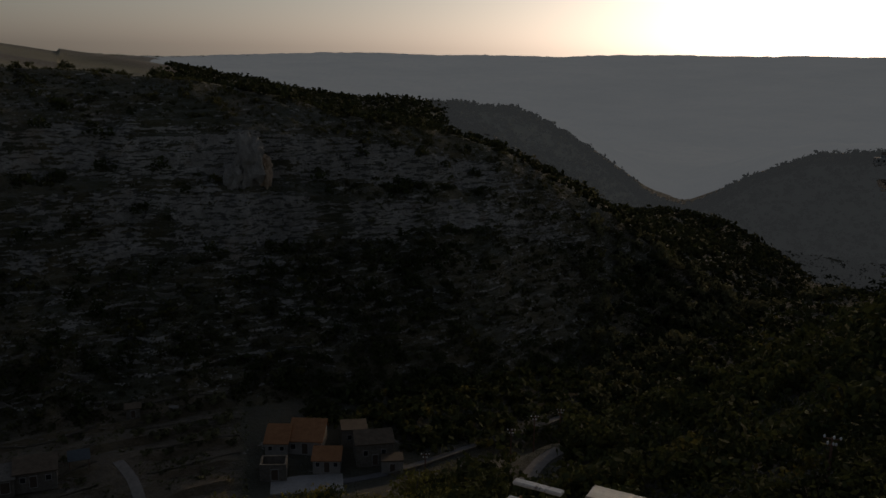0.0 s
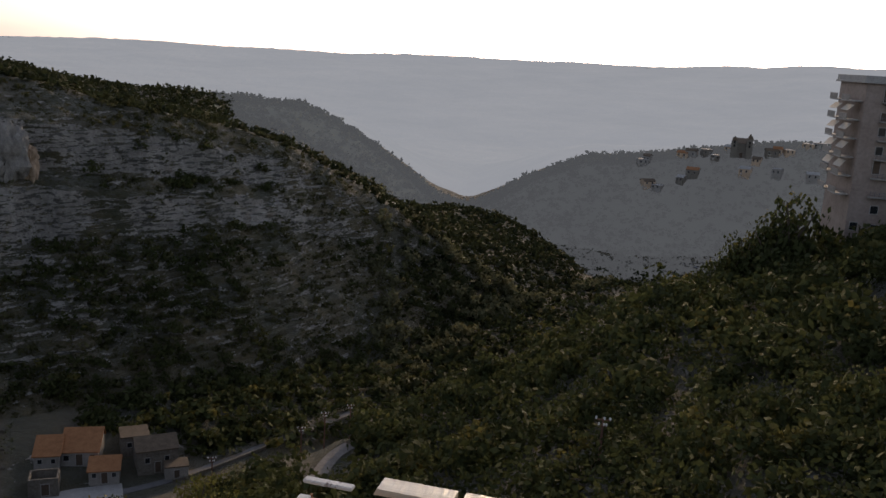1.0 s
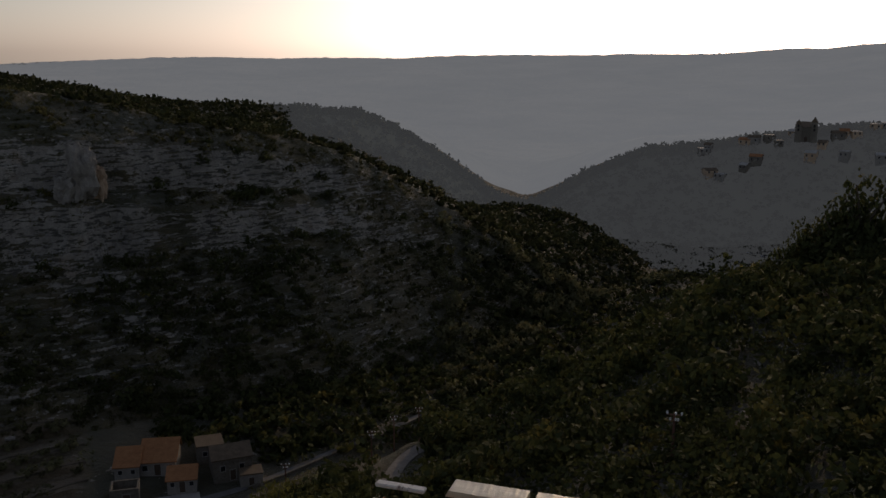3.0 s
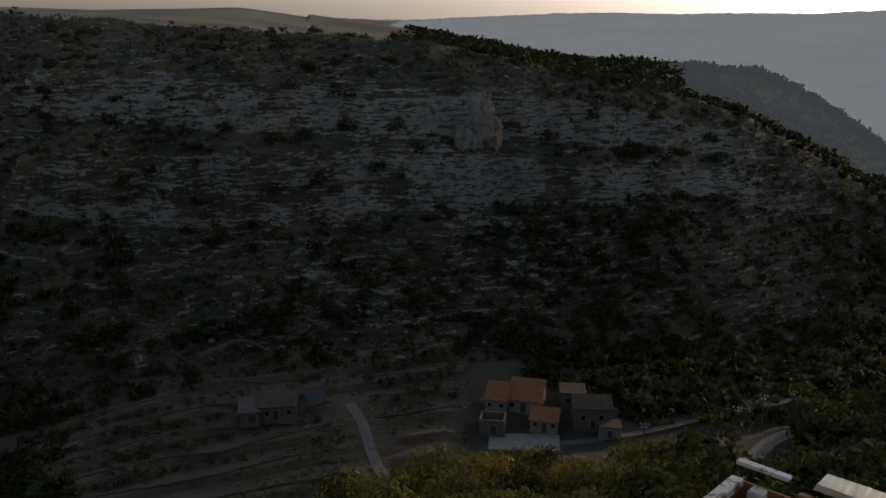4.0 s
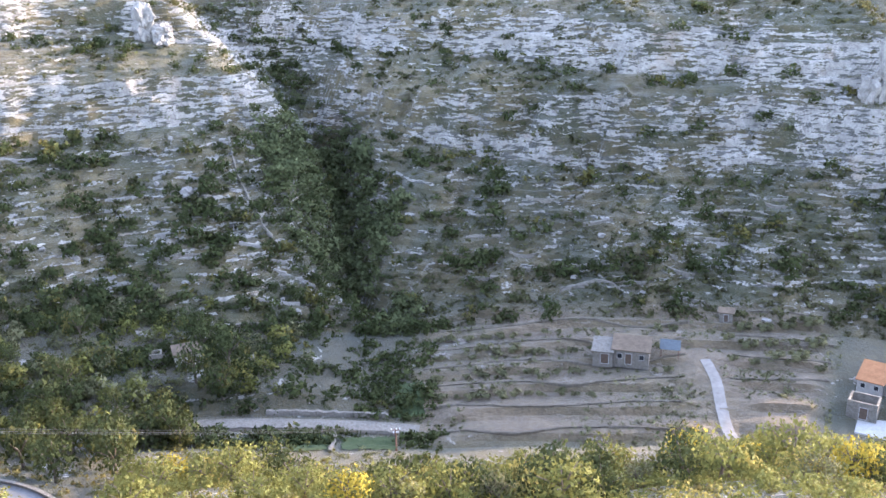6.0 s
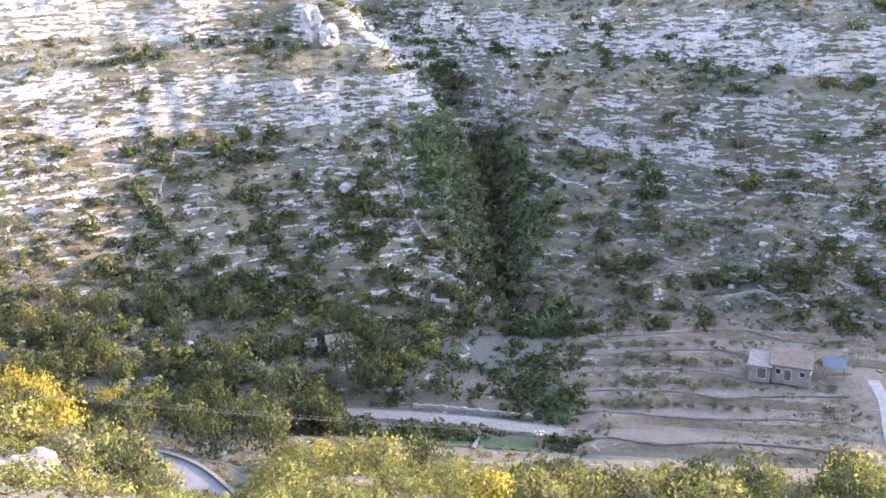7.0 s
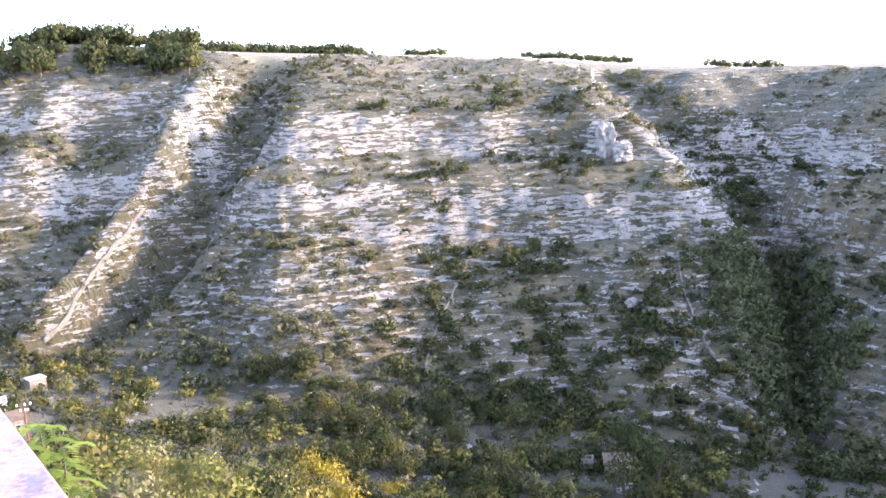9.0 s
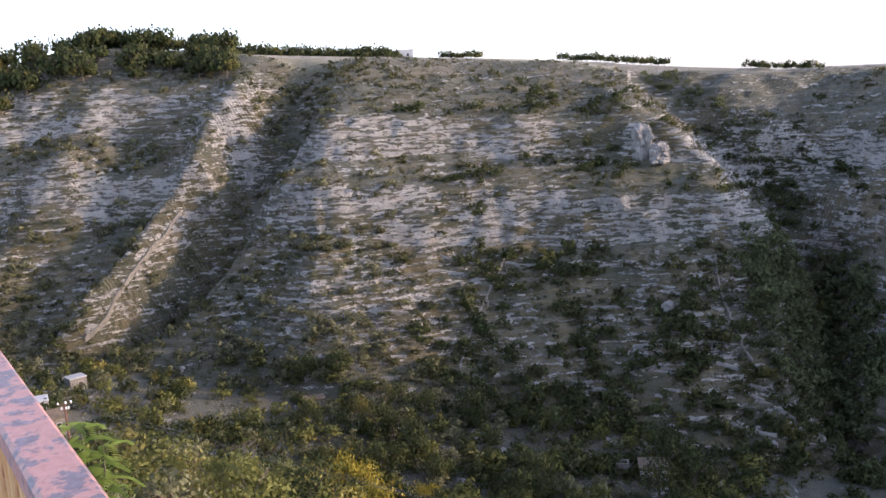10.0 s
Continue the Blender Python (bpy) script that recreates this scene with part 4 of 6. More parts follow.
def opening(parent, name, x, y, z, w, h, side="front", pane=WINDOW_DARK, frame_mat=CONCRETE):
    """A window or door on a wall: a surround a little proud of it, with its pane set back inside."""
    turn = {"front": 0.0, "back": math.pi, "left": -math.pi / 2, "right": math.pi / 2}[side]
    rim, m = 0.09, Matrix.Translation((x, y, z)) @ Matrix.Rotation(turn, 4, "Z")
    bm = bmesh.new()
    box(rim, 0.16, h + 2 * rim, (-(w + rim) / 2, 0, -rim), 0, bm)
    box(rim, 0.16, h + 2 * rim, ((w + rim) / 2, 0, -rim), 0, bm)
    box(w, 0.16, rim, (0, 0, h), 0, bm)
    box(w, 0.22, rim, (0, 0, -rim), 0, bm)
    bmesh.ops.transform(bm, matrix=m, verts=bm.verts)
    win = part(name, bm, frame_mat, parent)
    bm = box(w, 0.04, h)
    bmesh.ops.transform(bm, matrix=m @ Matrix.Translation((0, -0.03, 0)), verts=bm.verts)
    part("pane" if name == "window" else "leaf", bm, pane, win)
    return win


def house(name, az, r, w, d, h, rise, wall_mat, roof_mat, label, turn=0.0, ridge=0.5, windows=(), doors=(), group="", sink=0.8, up=0.0):
    e = thing(name, spot(az, r, up), radians(az + turn), label, "house", group)
    bm = walls(w, d, h + sink, 0.35, rise, ridge)
    bmesh.ops.translate(bm, vec=(0, 0, -sink), verts=bm.verts)
    part("wall", bm, wall_mat, e)
    if rise:
        bm = gable(w, d, rise, ridge=ridge)
        bmesh.ops.translate(bm, vec=(0, 0, h + 0.14), verts=bm.verts)
        part("roof", bm, roof_mat, e)
    elif roof_mat:
        part("roof", box(w + 0.2, d + 0.2, 0.25, (0, 0, h), 0.03), roof_mat, e)
    for x, z, ww, hh in windows:
        opening(e, "window", x, -d / 2 - 0.03, z, ww, hh)
    for x, ww, hh in doors:
        opening(e, "door", x, -d / 2 - 0.03, 0.05, ww, hh, pane=SHUTTER)
    return e


def wall_line(name, points, tall, thick, material, label, seed=0, step=0.9, rise=0.0):
    """A dry stone wall that follows the ground through polar points, its top and faces uneven."""
    pts = smooth_path([(a, r, 0) for a, r in points], step)
    g = np.random.default_rng(seed)
    z = land(pts[:, 0].copy(), pts[:, 1].copy())[0]
    z = np.convolve(np.pad(z, 2, mode="edge"), np.ones(5) / 5, mode="valid")
    tang = np.gradient(pts[:, :2], axis=0)
    tang /= np.linalg.norm(tang, axis=1, keepdims=True) + 1e-9
    side = np.stack([-tang[:, 1], tang[:, 0]], 1)
    rows = []
    for i in range(len(pts)):
        top = tall * g.uniform(0.72, 1.12)
        wob = g.normal(0, 0.06, 6)
        prof = ((-thick / 2, -0.7), (-thick / 2 + wob[0], top * 0.5), (-thick * 0.4 + wob[1], top), (thick * 0.4 + wob[2], top + wob[3]), (thick / 2 + wob[4], top * 0.5), (thick / 2, -0.7))
        rows.append([(pts[i, 0] + side[i, 0] * o, pts[i, 1] + side[i, 1] * o, z[i] + rise + h) for o, h in prof])
    v = np.array(rows).reshape(-1, 3)
    n = len(pts)
    f = [(i * 6 + k, i * 6 + k + 1, i * 6 + k + 7, i * 6 + k + 6) for i in range(n - 1) for k in range(5)]
    f += [(0, 1, 4, 5), (1, 2, 3, 4), ((n - 1) * 6 + 5, (n - 1) * 6 + 4, (n - 1) * 6 + 1, (n - 1) * 6), ((n - 1) * 6 + 4, (n - 1) * 6 + 3, (n - 1) * 6 + 2, (n - 1) * 6 + 1)]
    return tagged(mesh_object(name, v, f, material), label, "wall", kind="structure")


def road_strip(name, key, material, label, lift=0.12):
    pts, half = ROAD_LINES[key]
    tang = np.gradient(pts[:, :2], axis=0)
    tang /= np.linalg.norm(tang, axis=1, keepdims=True)
    side = np.stack([-tang[:, 1], tang[:, 0]], 1)
    z = pts[:, 2] - 0.25 + lift
    prof = ((-half, -0.5), (-half, 0.0), (0, 0.05), (half, 0.0), (half, -0.5))
    v = np.array([[(p[0] + s[0] * o, p[1] + s[1] * o, zz + h) for o, h in prof] for p, s, zz in zip(pts, side, z)]).reshape(-1, 3)
    n = len(pts)
    f = [(i * 5 + k, i * 5 + k + 1, i * 5 + k + 6, i * 5 + k + 5) for i in range(n - 1) for k in range(4)]
    return tagged(mesh_object(name, v, f, material), label, "road", kind="structure"), pts, side, half


def parapet(pts, side, half, sign, tall, label, i0=0, i1=None):
    """A low masonry wall with a coping along one side of a road."""
    p, s = pts[i0:i1], side[i0:i1] * sign
    prof = ((half + 0.05, -0.8), (half + 0.05, tall), (half - 0.03, tall), (half - 0.03, tall + 0.12), (half + 0.48, tall + 0.12), (half + 0.48, tall), (half + 0.40, tall), (half + 0.40, -2.2))
    k8 = len(prof)
    v = np.array([[(q[0] + w[0] * o, q[1] + w[1] * o, q[2] - 0.2 + h) for o, h in prof] for q, w in zip(p, s)]).reshape(-1, 3)
    f = [(i * k8 + k, i * k8 + k + 1, (i + 1) * k8 + k + 1, (i + 1) * k8 + k) for i in range(len(p) - 1) for k in range(k8 - 1)]
    return tagged(mesh_object("road_parapet", v, f, STONE), label, "wall", kind="structure")


TRACK = plain_material("dusty_track", (0.17, 0.15, 0.125), (0.30, 0.27, 0.235), 0.8, dist=0.08)

# ---- roads ----
_, rp, rs_, rh = road_strip("near_road", "near_road", ASPHALT, "grey asphalt road bending round the near slope")
parapet(rp, rs_, rh, -1, 0.75, "low stone parapet along the outer side of the road")
parapet(rp, rs_, rh, 1, 0.35, "low stone kerb wall along the inner side of the road")
road_strip("slope_road", "slope_road", TRACK, "pale worn road bending between trees")
_, rp, rs_, rh = road_strip("valley_road", "valley_road", ASPHALT, "narrow grey road along the valley floor")
parapet(rp, rs_, rh, -1, 0.45, "pale stone wall beside the valley road", 12)
road_strip("channel", "channel", STONE, "broad grey stone-lined water channel along the valley floor")
road_strip("farm_track", "farm_track", TRACK, "pale concrete farm track across the terraces")

# ---- terraces and walls ----
EARTH_WALL = plain_material("earthy_stone", (0.075, 0.062, 0.045), (0.20, 0.17, 0.125), 1.8, dist=0.2, bump=0.8)
for k in range(6):
    pts = [(a, float(FLOOR_R(a)) + 3.5 + 7.3 * k + 1.2 * math.sin(a * 0.5 + k)) for a in (35.5, 39, 43, 47, 51, 53.4)]
    wall_line("terrace_wall", pts, 0.32, 0.45, EARTH_WALL, "low dry stone retaining wall of a tilled terrace", 300 + k)
    if k > 1:
        pts = [(a, float(FLOOR_R(a)) + 4.5 + 7.3 * k + 1.2 * math.sin(a * 0.5 + k)) for a in (26.5, 28.5, 30.5, 32.5)]
        wall_line("terrace_wall", pts, 0.32, 0.45, EARTH_WALL, "low dry stone retaining wall of a tilled terrace", 310 + k)
def sighted(*points):
    return [(a, sight(a, e)) for a, e in points]


wall_line("slope_wall", sighted((65.3, -10.9), (65.1, -12.6), (64.4, -14.7), (63.7, -16.5), (63.1, -17.5)), 0.75, 0.4, STONE, "dry stone wall running down the slope", 320)
wall_line("slope_wall", sighted((78.2, -10.0), (78.7, -11.4), (80.1, -13.8), (80.8, -15.2), (81.8, -17.6)), 0.6, 0.4, STONE, "dry stone wall running down the slope", 321)
wall_line("slope_wall", sighted((98.6, -6.6), (100.9, -9.0), (102.6, -10.8), (103.6, -12.2), (105.0, -13.5)), 0.9, 0.5, STONE, "sunlit dry stone wall down the spur", 322)
wall_line("slope_wall", sighted((81.4, -12.0), (81.1, -13.0), (80.7, -14.2)), 0.5, 0.4, STONE, "short dry stone wall running down the slope", 323)
for k, (a0, a1, r0) in enumerate(((56, 60.5, 178), (61.5, 66, 171), (40, 44, 181), (74, 77.5, 176), (70.5, 73, 182), (66.5, 70, 187), (83, 87, 182), (88, 92, 184))):
    wall_line("slope_terrace_wall", [(a0, r0), ((a0 + a1) / 2, r0 + 1.5), (a1, r0 + 0.5)], 0.8, 0.6, STONE, "short dry stone terrace wall on the slope foot", 330 + k)

gw = random.Random(12)
for k in range(64):
    az = gw.choice((gw.uniform(61, 78), gw.uniform(61, 78), gw.uniform(78, 90), gw.uniform(28, 51), gw.uniform(28, 51)))
    f, half = gw.random(), gw.uniform(0.5, 1.5)
    r0 = float(FOOT_R(az)) + (float(CLIFF_R(az)) - float(FOOT_R(az))) * (0.08 + 0.84 * f)
    wall_line("ledge_wall", [(az - half, r0 + gw.uniform(-0.6, 0.6)), (az, r0), (az + half, r0 + gw.uniform(-0.6, 0.6))], gw.uniform(0.25, 0.55), 0.6, STONE if az < 56 else ROCK, "low pale dry stone terrace ledge on the overgrown slope", 500 + k)

# the stone-lined channel on the valley floor, with cross walls and wet meadows between
wall_line("channel_wall", [(70.0, 141.6), (66, 139.6), (62, 137.6), (58, 135.9), (54.4, 134.4)], 0.7, 0.6, STONE, "long grey stone wall along the water channel", 350)
wall_line("channel_wall", [(64.5, 144.2), (62, 143), (59, 141.6), (56.0, 140.4)], 1.0, 0.8, STONE, "ruined dry stone wall behind the channel", 351)
wall_line("cross_wall", [(63.3, 136.4), (63.6, 132), (63.8, 128)], 0.5, 0.6, STONE, "pale cross wall between wet meadows", 352)
wall_line("cross_wall", [(59.8, 135.2), (60.0, 131), (60.3, 126)], 0.5, 0.6, STONE, "pale cross wall between wet meadows", 353)


def meadow(az0, az1, r0, r1, label, material=GRASS, rows=14):
    """A patch of turf that lies on the ground, its edge worn."""
    g = np.random.default_rng(int(az0 * 7 + r0))
    a, t = np.meshgrid(np.linspace(az0, az1, 2 * rows), np.linspace(0, 1, rows))
    a = a + g.normal(0, 0.06, a.shape)
    r = r0 + (r1 - r0) * t + g.normal(0, 0.25, t.shape)
    x, y = -r * np.sin(np.radians(a)), r * np.cos(np.radians(a))
    z = land(x.ravel(), y.ravel())[0] + 0.10 + g.uniform(0, 0.12, x.size)
    i = np.arange(x.size).reshape(x.shape)
    f = np.stack([i[:-1, :-1], i[:-1, 1:], i[1:, 1:], i[1:, :-1]], -1).reshape(-1, 4)[:, ::-1]
    return tagged(mesh_object("meadow", np.stack([x.ravel(), y.ravel(), z], 1), f, material, smooth=True), label, "grass", kind="structure")


meadow(55.4, 59.4, 127, 133.8, "bright green wet meadow between stone walls")
meadow(53.4, 55.4, 140.5, 151, "bright green strip of grass beside the terraces")
meadow(60.4, 63.0, 127, 134.6, "green wet meadow between stone walls")

STRAW = plain_material("mown_straw", (0.20, 0.18, 0.115), (0.34, 0.305, 0.20), 0.3, dist=0.1)
meadow(12.3, 14.3, 618, 645, "pale mown field between woods beyond the rim", STRAW)
meadow(9.4, 11.4, 612, 640, "pale mown field between woods beyond the rim", STRAW)
meadow(0.0, 3.2, 436, 466, "light green meadow in the side valley")

# ---- the farm with orange roofs ----
ORANGE = "pale plastered farmhouse with an orange terracotta tile roof"
house("farmhouse", 22.0, 164, 6.4, 7.2, 2.5, 2.1, PLASTER_GREY, ROOF_TILE, ORANGE, -10, 0.85, windows=((-2.2, 1.0, 0.9, 1.0), (2.2, 1.0, 0.9, 1.0)), doors=((0, 1.1, 2.1),), group="farm houses")
house("farmhouse", 23.95, 163, 4.2, 6.0, 2.3, 1.8, PLASTER_GREY, ROOF_TILE, ORANGE, -10, 0.85, windows=((-1.1, 1.0, 0.7, 0.8), (1.1, 1.0, 0.7, 0.8)), group="farm houses")
house("farmhouse", 20.7, 156.5, 5.0, 4.4, 2.3, 1.2, PLASTER_GREY, ROOF_TILE, "low white outbuilding with an orange tile roof", -6, 0.85, windows=((-1.6, 1.2, 0.7, 0.8), (1.7, 1.2, 0.7, 0.8)), doors=((0.1, 1.0, 2.0),), group="farm houses")
house("roofless_shed", 24.3, 154.5, 4.8, 4.0, 3.0, 0, STONE, None, "roofless stone shed with bare walls", -6, doors=((0.3, 1.2, 2.0),))
e = thing("farm_yard", spot(22.1, 151, 0.1), radians(22.1), "pale concrete farm yard between the houses", "yard")
part("slab", box(13.0, 6.5, 0.5, (0, 0, -0.3), 0.05), CONCRETE, e)
part("slab", box(5.5, 4.5, 0.5, (-0.5, 6.5, -0.1), 0.05), CONCRETE, e)
OLD = "old grey stone house with a worn tile roof"
house("stone_house", 17.6, 160, 7.0, 6.0, 4.2, 1.4, STONE, ROOF_OLD, OLD, 8, 0.6, windows=((-1.8, 2.0, 0.8, 1.0), (1.6, 2.0, 0.8, 1.0)), doors=((0, 1.0, 2.0),))
house("stone_house", 18.9, 166, 5.0, 5.0, 3.4, 0, STONE, ROOF_OLD, "old stone house with a flat broken roof", 4, windows=((-1, 1.6, 0.8, 0.9), (1, 1.6, 0.8, 0.9)))
house("stone_house", 16.3, 156, 4.0, 3.5, 2.4, 0, PLASTER_GREY, ROOF_OLD, "small pale flat-roofed shed by the road", 4, doors=((0, 0.9, 1.9),))
# the terrace farm
house("stone_farmhouse", 39.0, 158.5, 6.6, 5.5, 2.7, 1.4, STONE, ROOF_OLD, "brown stone farmhouse with a weathered tile roof", -4, 0.75, windows=((-2.0, 1.1, 0.8, 0.9), (2.0, 1.1, 0.8, 0.9)), doors=((-0.4, 1.1, 2.0),))
house("lean_to", 40.9, 158, 3.6, 5.0, 2.3, 1.0, STONE, STONE, "grey-roofed lean-to beside the farmhouse", -4, 0.95, doors=((0.4, 1.4, 1.9),))
e = thing("tarpaulin_shelter", spot(36.5, 161), radians(36.5), "blue-grey tarpaulin shelter beside the farmhouse", "shelter")
bm = gable(3.6, 3.2, 1.1, 0.1, 0.06, 0.7)
bmesh.ops.translate(bm, vec=(0, 0, 1.9), verts=bm.verts)
part("cover", bm, TARP, e)
for sx in (-1, 1):
    for sy in (-1, 1):
        part("post", box(0.12, 0.12, 2.0, (sx * 1.6, sy * 1.4, -0.1), 0.01), POLE_WOOD, e)
house("hut", 33.1, 177, 2.6, 2.6, 1.9, 0.7, STONE, ROOF_OLD, "tiny stone hut above the terraces", 0, 0.5, doors=((0, 0.8, 1.5),))
house("hut", 69.3, 159, 4.8, 3.8, 2.1, 0.9, PLASTER, ROOF_OLD, "small pale stone hut among the trees", 6, 0.9, windows=((0.6, 0.9, 0.5, 0.5), (1.5, 0.9, 0.5, 0.5)))
house("ruined_wall_house", 71.3, 159.5, 2.4, 2.2, 1.9, 0, STONE, None, "ruined stone walls of a small hut", 0)
house("shed", 105.8, 195, 3.4, 3.0, 2.6, 0, STONE, CONCRETE, "pale plastered shed at the foot of the spur", 20, doors=((0.4, 0.9, 1.8),))
house("hut", 108.2, 176, 4.5, 4.0, 2.6, 0, PLASTER, PALE_CONCRETE, "white flat-roofed house among trees", 0, windows=((0, 1.0, 0.8, 0.8),))
house("hut", 107.5, 165, 4.5, 4.0, 2.6, 1.0, STONE, ROOF_OLD, "stone house with a brown roof among trees", 15, 0.6, windows=((0.8, 1.0, 0.7, 0.7),))
house("hut", 91.5, 178, 4.2, 3.0, 1.6, 0, STONE, ROOF_OLD, "low stone shed on a slope terrace", 4)
house("hut", 84.3, 430, 11, 7, 4.0, 0, PALE_CONCRETE, PALE_CONCRETE, "long white house on the plateau skyline", 0, windows=((-3, 1.2, 1.0, 1.2), (0, 1.2, 1.0, 1.2), (3, 1.2, 1.0, 1.2)))

# ---- the tall apartment building ----


# warm pinkish-grey plaster of the apartment building
FACADE = plain_material("rose_grey_plaster", (0.25, 0.195, 0.165), (0.37, 0.305, 0.262), 0.3)


def apartment():
    w, d, top, base = 21.3, 15.0, -0.6, -36.0
    e = thing("apartment_building", (69.6 + 0.99 * w / 2 + 0.139 * d / 2, 149.7 - 0.139 * w / 2 + 0.99 * d / 2, base), radians(-8),
              "tall pale grey concrete apartment building with balconies and awnings", "building")
    h = top - base
    part("body", box(w, d, h, (0, 0, 0), 0.06), FACADE, e)
    part("roof", box(w + 1.4, d + 1.4, 0.35, (0, 0, h), 0.04), CONCRETE, e)
    bm = bmesh.new()
    for sx, sy, bw, bd in ((0, -1, w + 1.0, 0.12), (0, 1, w + 1.0, 0.12), (-1, 0, 0.12, d + 0.8), (1, 0, 0.12, d + 0.8)):
        box(bw, bd, 0.9 if sx != 1 else 0.5, (sx * (w + 0.9) / 2, sy * (d + 0.9) / 2, h + 0.35), 0.02, bm)
    part("parapet", bm, CONCRETE, e)
    tower = part("stair_tower", box(7.2, 6.0, 2.7, (-1.0, -2.0, h + 0.35), 0.05), PLASTER_GREY, e)
    part("tower_roof", box(7.8, 6.6, 0.22, (-1.0, -2.0, h + 3.05), 0.03), CONCRETE, tower)
    for x in (0.4, 1.7):
        part("pane", box(1.1, 0.08, 1.5, (x, -5.05, h + 1.1)), WINDOW_DARK, tower)
    for x in (-6.5, -5.2, 5.5, 7.0, 9.0):
        part("chimney", box(0.35, 0.35, 1.3, (x, -3.5 + 0.3 * x, h + 0.35), 0.03), CONCRETE, e)
    g = random.Random(5)
    for k in range(6):
        z = h - 3.12 * (k + 1)
        # front: a slab that runs along the floor, with a thin rail
        slab = part("balcony", box(w - 3.0, 1.3, 0.20, (1.2, -d / 2 - 0.65, z), 0.03), PLASTER_GREY, e)
        rail = bmesh.new()
        for q in (0.32, 0.56, 0.80):
            box(w - 3.0, 0.05, 0.05, (1.2, -d / 2 - 1.24, z + 0.2 + q), 0, rail)
        for q in range(25):
            box(0.04, 0.04, 0.85, (1.2 - (w - 3.0) / 2 + 0.02 + (w - 3.04) * q / 24, -d / 2 - 1.24, z + 0.2), 0, rail)
        part("balcony_rail", rail, WIRE, slab)
        for x in (-7.2, -4.2, -0.4, 2.4, 5.8, 8.6):
            if g.random() < 0.8:
                opening(e, "window", x, -d / 2 - 0.04, z + (0.9 if g.random() < 0.6 else 0.25), 1.1, 1.35 if g.random() < 0.6 else 2.1, pane=WINDOW_DARK if g.random() < 0.6 else SHUTTER)
        # left end: deep balconies with awnings let down
        for y in (-4.2, 2.8):
            b = part("balcony", box(2.2, 4.4, 0.22, (-w / 2 - 1.1, y, z), 0.03), CONCRETE, e)
            part("balcony_rail", box(0.08, 4.4, 0.95, (-w / 2 - 2.16, y, z + 0.22), 0.02), PLASTER_GREY, b)
            if k in (1, 2, 3, 4):
                bm = box(1.4, 4.2, 0.05)
                bmesh.ops.transform(bm, matrix=Matrix.Translation((-w / 2 - 1.6, y, z + 2.1)) @ Matrix.Rotation(radians(-38 - 4 * k), 4, "Y"), verts=bm.verts)
                part("awning", bm, AWNING, b, "slanting pale cloth awning")
        if k < 4:
            b = part("balcony", box(2.4, 3.5, 0.22, (w / 2 + 1.2, -3.0, z), 0.03), CONCRETE, e)
            part("balcony_rail", box(0.06, 3.5, 0.9, (w / 2 + 2.36, -3.0, z + 0.22), 0.02), CONCRETE, b)
    for x, z in ((-9.4, 11.0), (-9.5, 8.0), (-6.0, 10.8), (-2.2, 10.8), (1.8, 10.9), (-6.5, 14.0), (3.0, 14.2)):
        opening(e, "window", x, -d / 2 - 0.04, z, 1.2, 1.3)
    return e


apartment()
g = random.Random(9)
for az, r, w, d, h, wm, rm, lab in ((-34.6, 205, 9, 8, 7.5, PLASTER_WARM, ROOF_TILE, "reddish plastered house beside the apartment building"),
                                    (-32.9, 214, 5, 6, 4.5, STONE, CONCRETE, "dark stone house with a flat roof"),
                                    (-37.0, 200, 9, 8, 6.0, PLASTER_WARM, ROOF_OLD, "ochre house with an old tile roof")):
    p = polar(az, r)
    e = house("hill_house", az, r, w, d, h, 1.5 if rm is not CONCRETE else 0, wm, rm, lab, 10, windows=((-1.5, h * 0.55, 0.9, 1.2), (1.5, h * 0.55, 0.9, 1.2)), up=-r * math.tan(radians(5.6)) - height(p.x, p.y), sink=14.0)

# ---- the town on the far hill ----
for k in range(26):
    az = -12.0 - 14.0 * g.random() ** 0.8
    r = 640 + 48 * g.random()
    w, d, h = g.uniform(5, 9), g.uniform(5, 8), g.uniform(3, 5.5)
    flat = g.random() < 0.45
    wm = (PLASTER_GREY, STONE, PLASTER_WARM)[g.randrange(3)]
    rm = CONCRETE if flat else (ROOF_OLD, ROOF_TILE, CONCRETE)[g.randrange(3)]
    house("town_house", az, r, w, d, h, 0 if flat else 1.6, wm, rm,
          {True: "hazy town house with a flat roof on the far hill", False: "hazy town house with a tiled roof on the far hill"}[flat], g.uniform(-30, 30), 0.5,
          windows=((-w * 0.28, h * 0.5, 1.0, 1.5), (w * 0.2, h * 0.5, 1.0, 1.5)), group="town houses", sink=3.0)


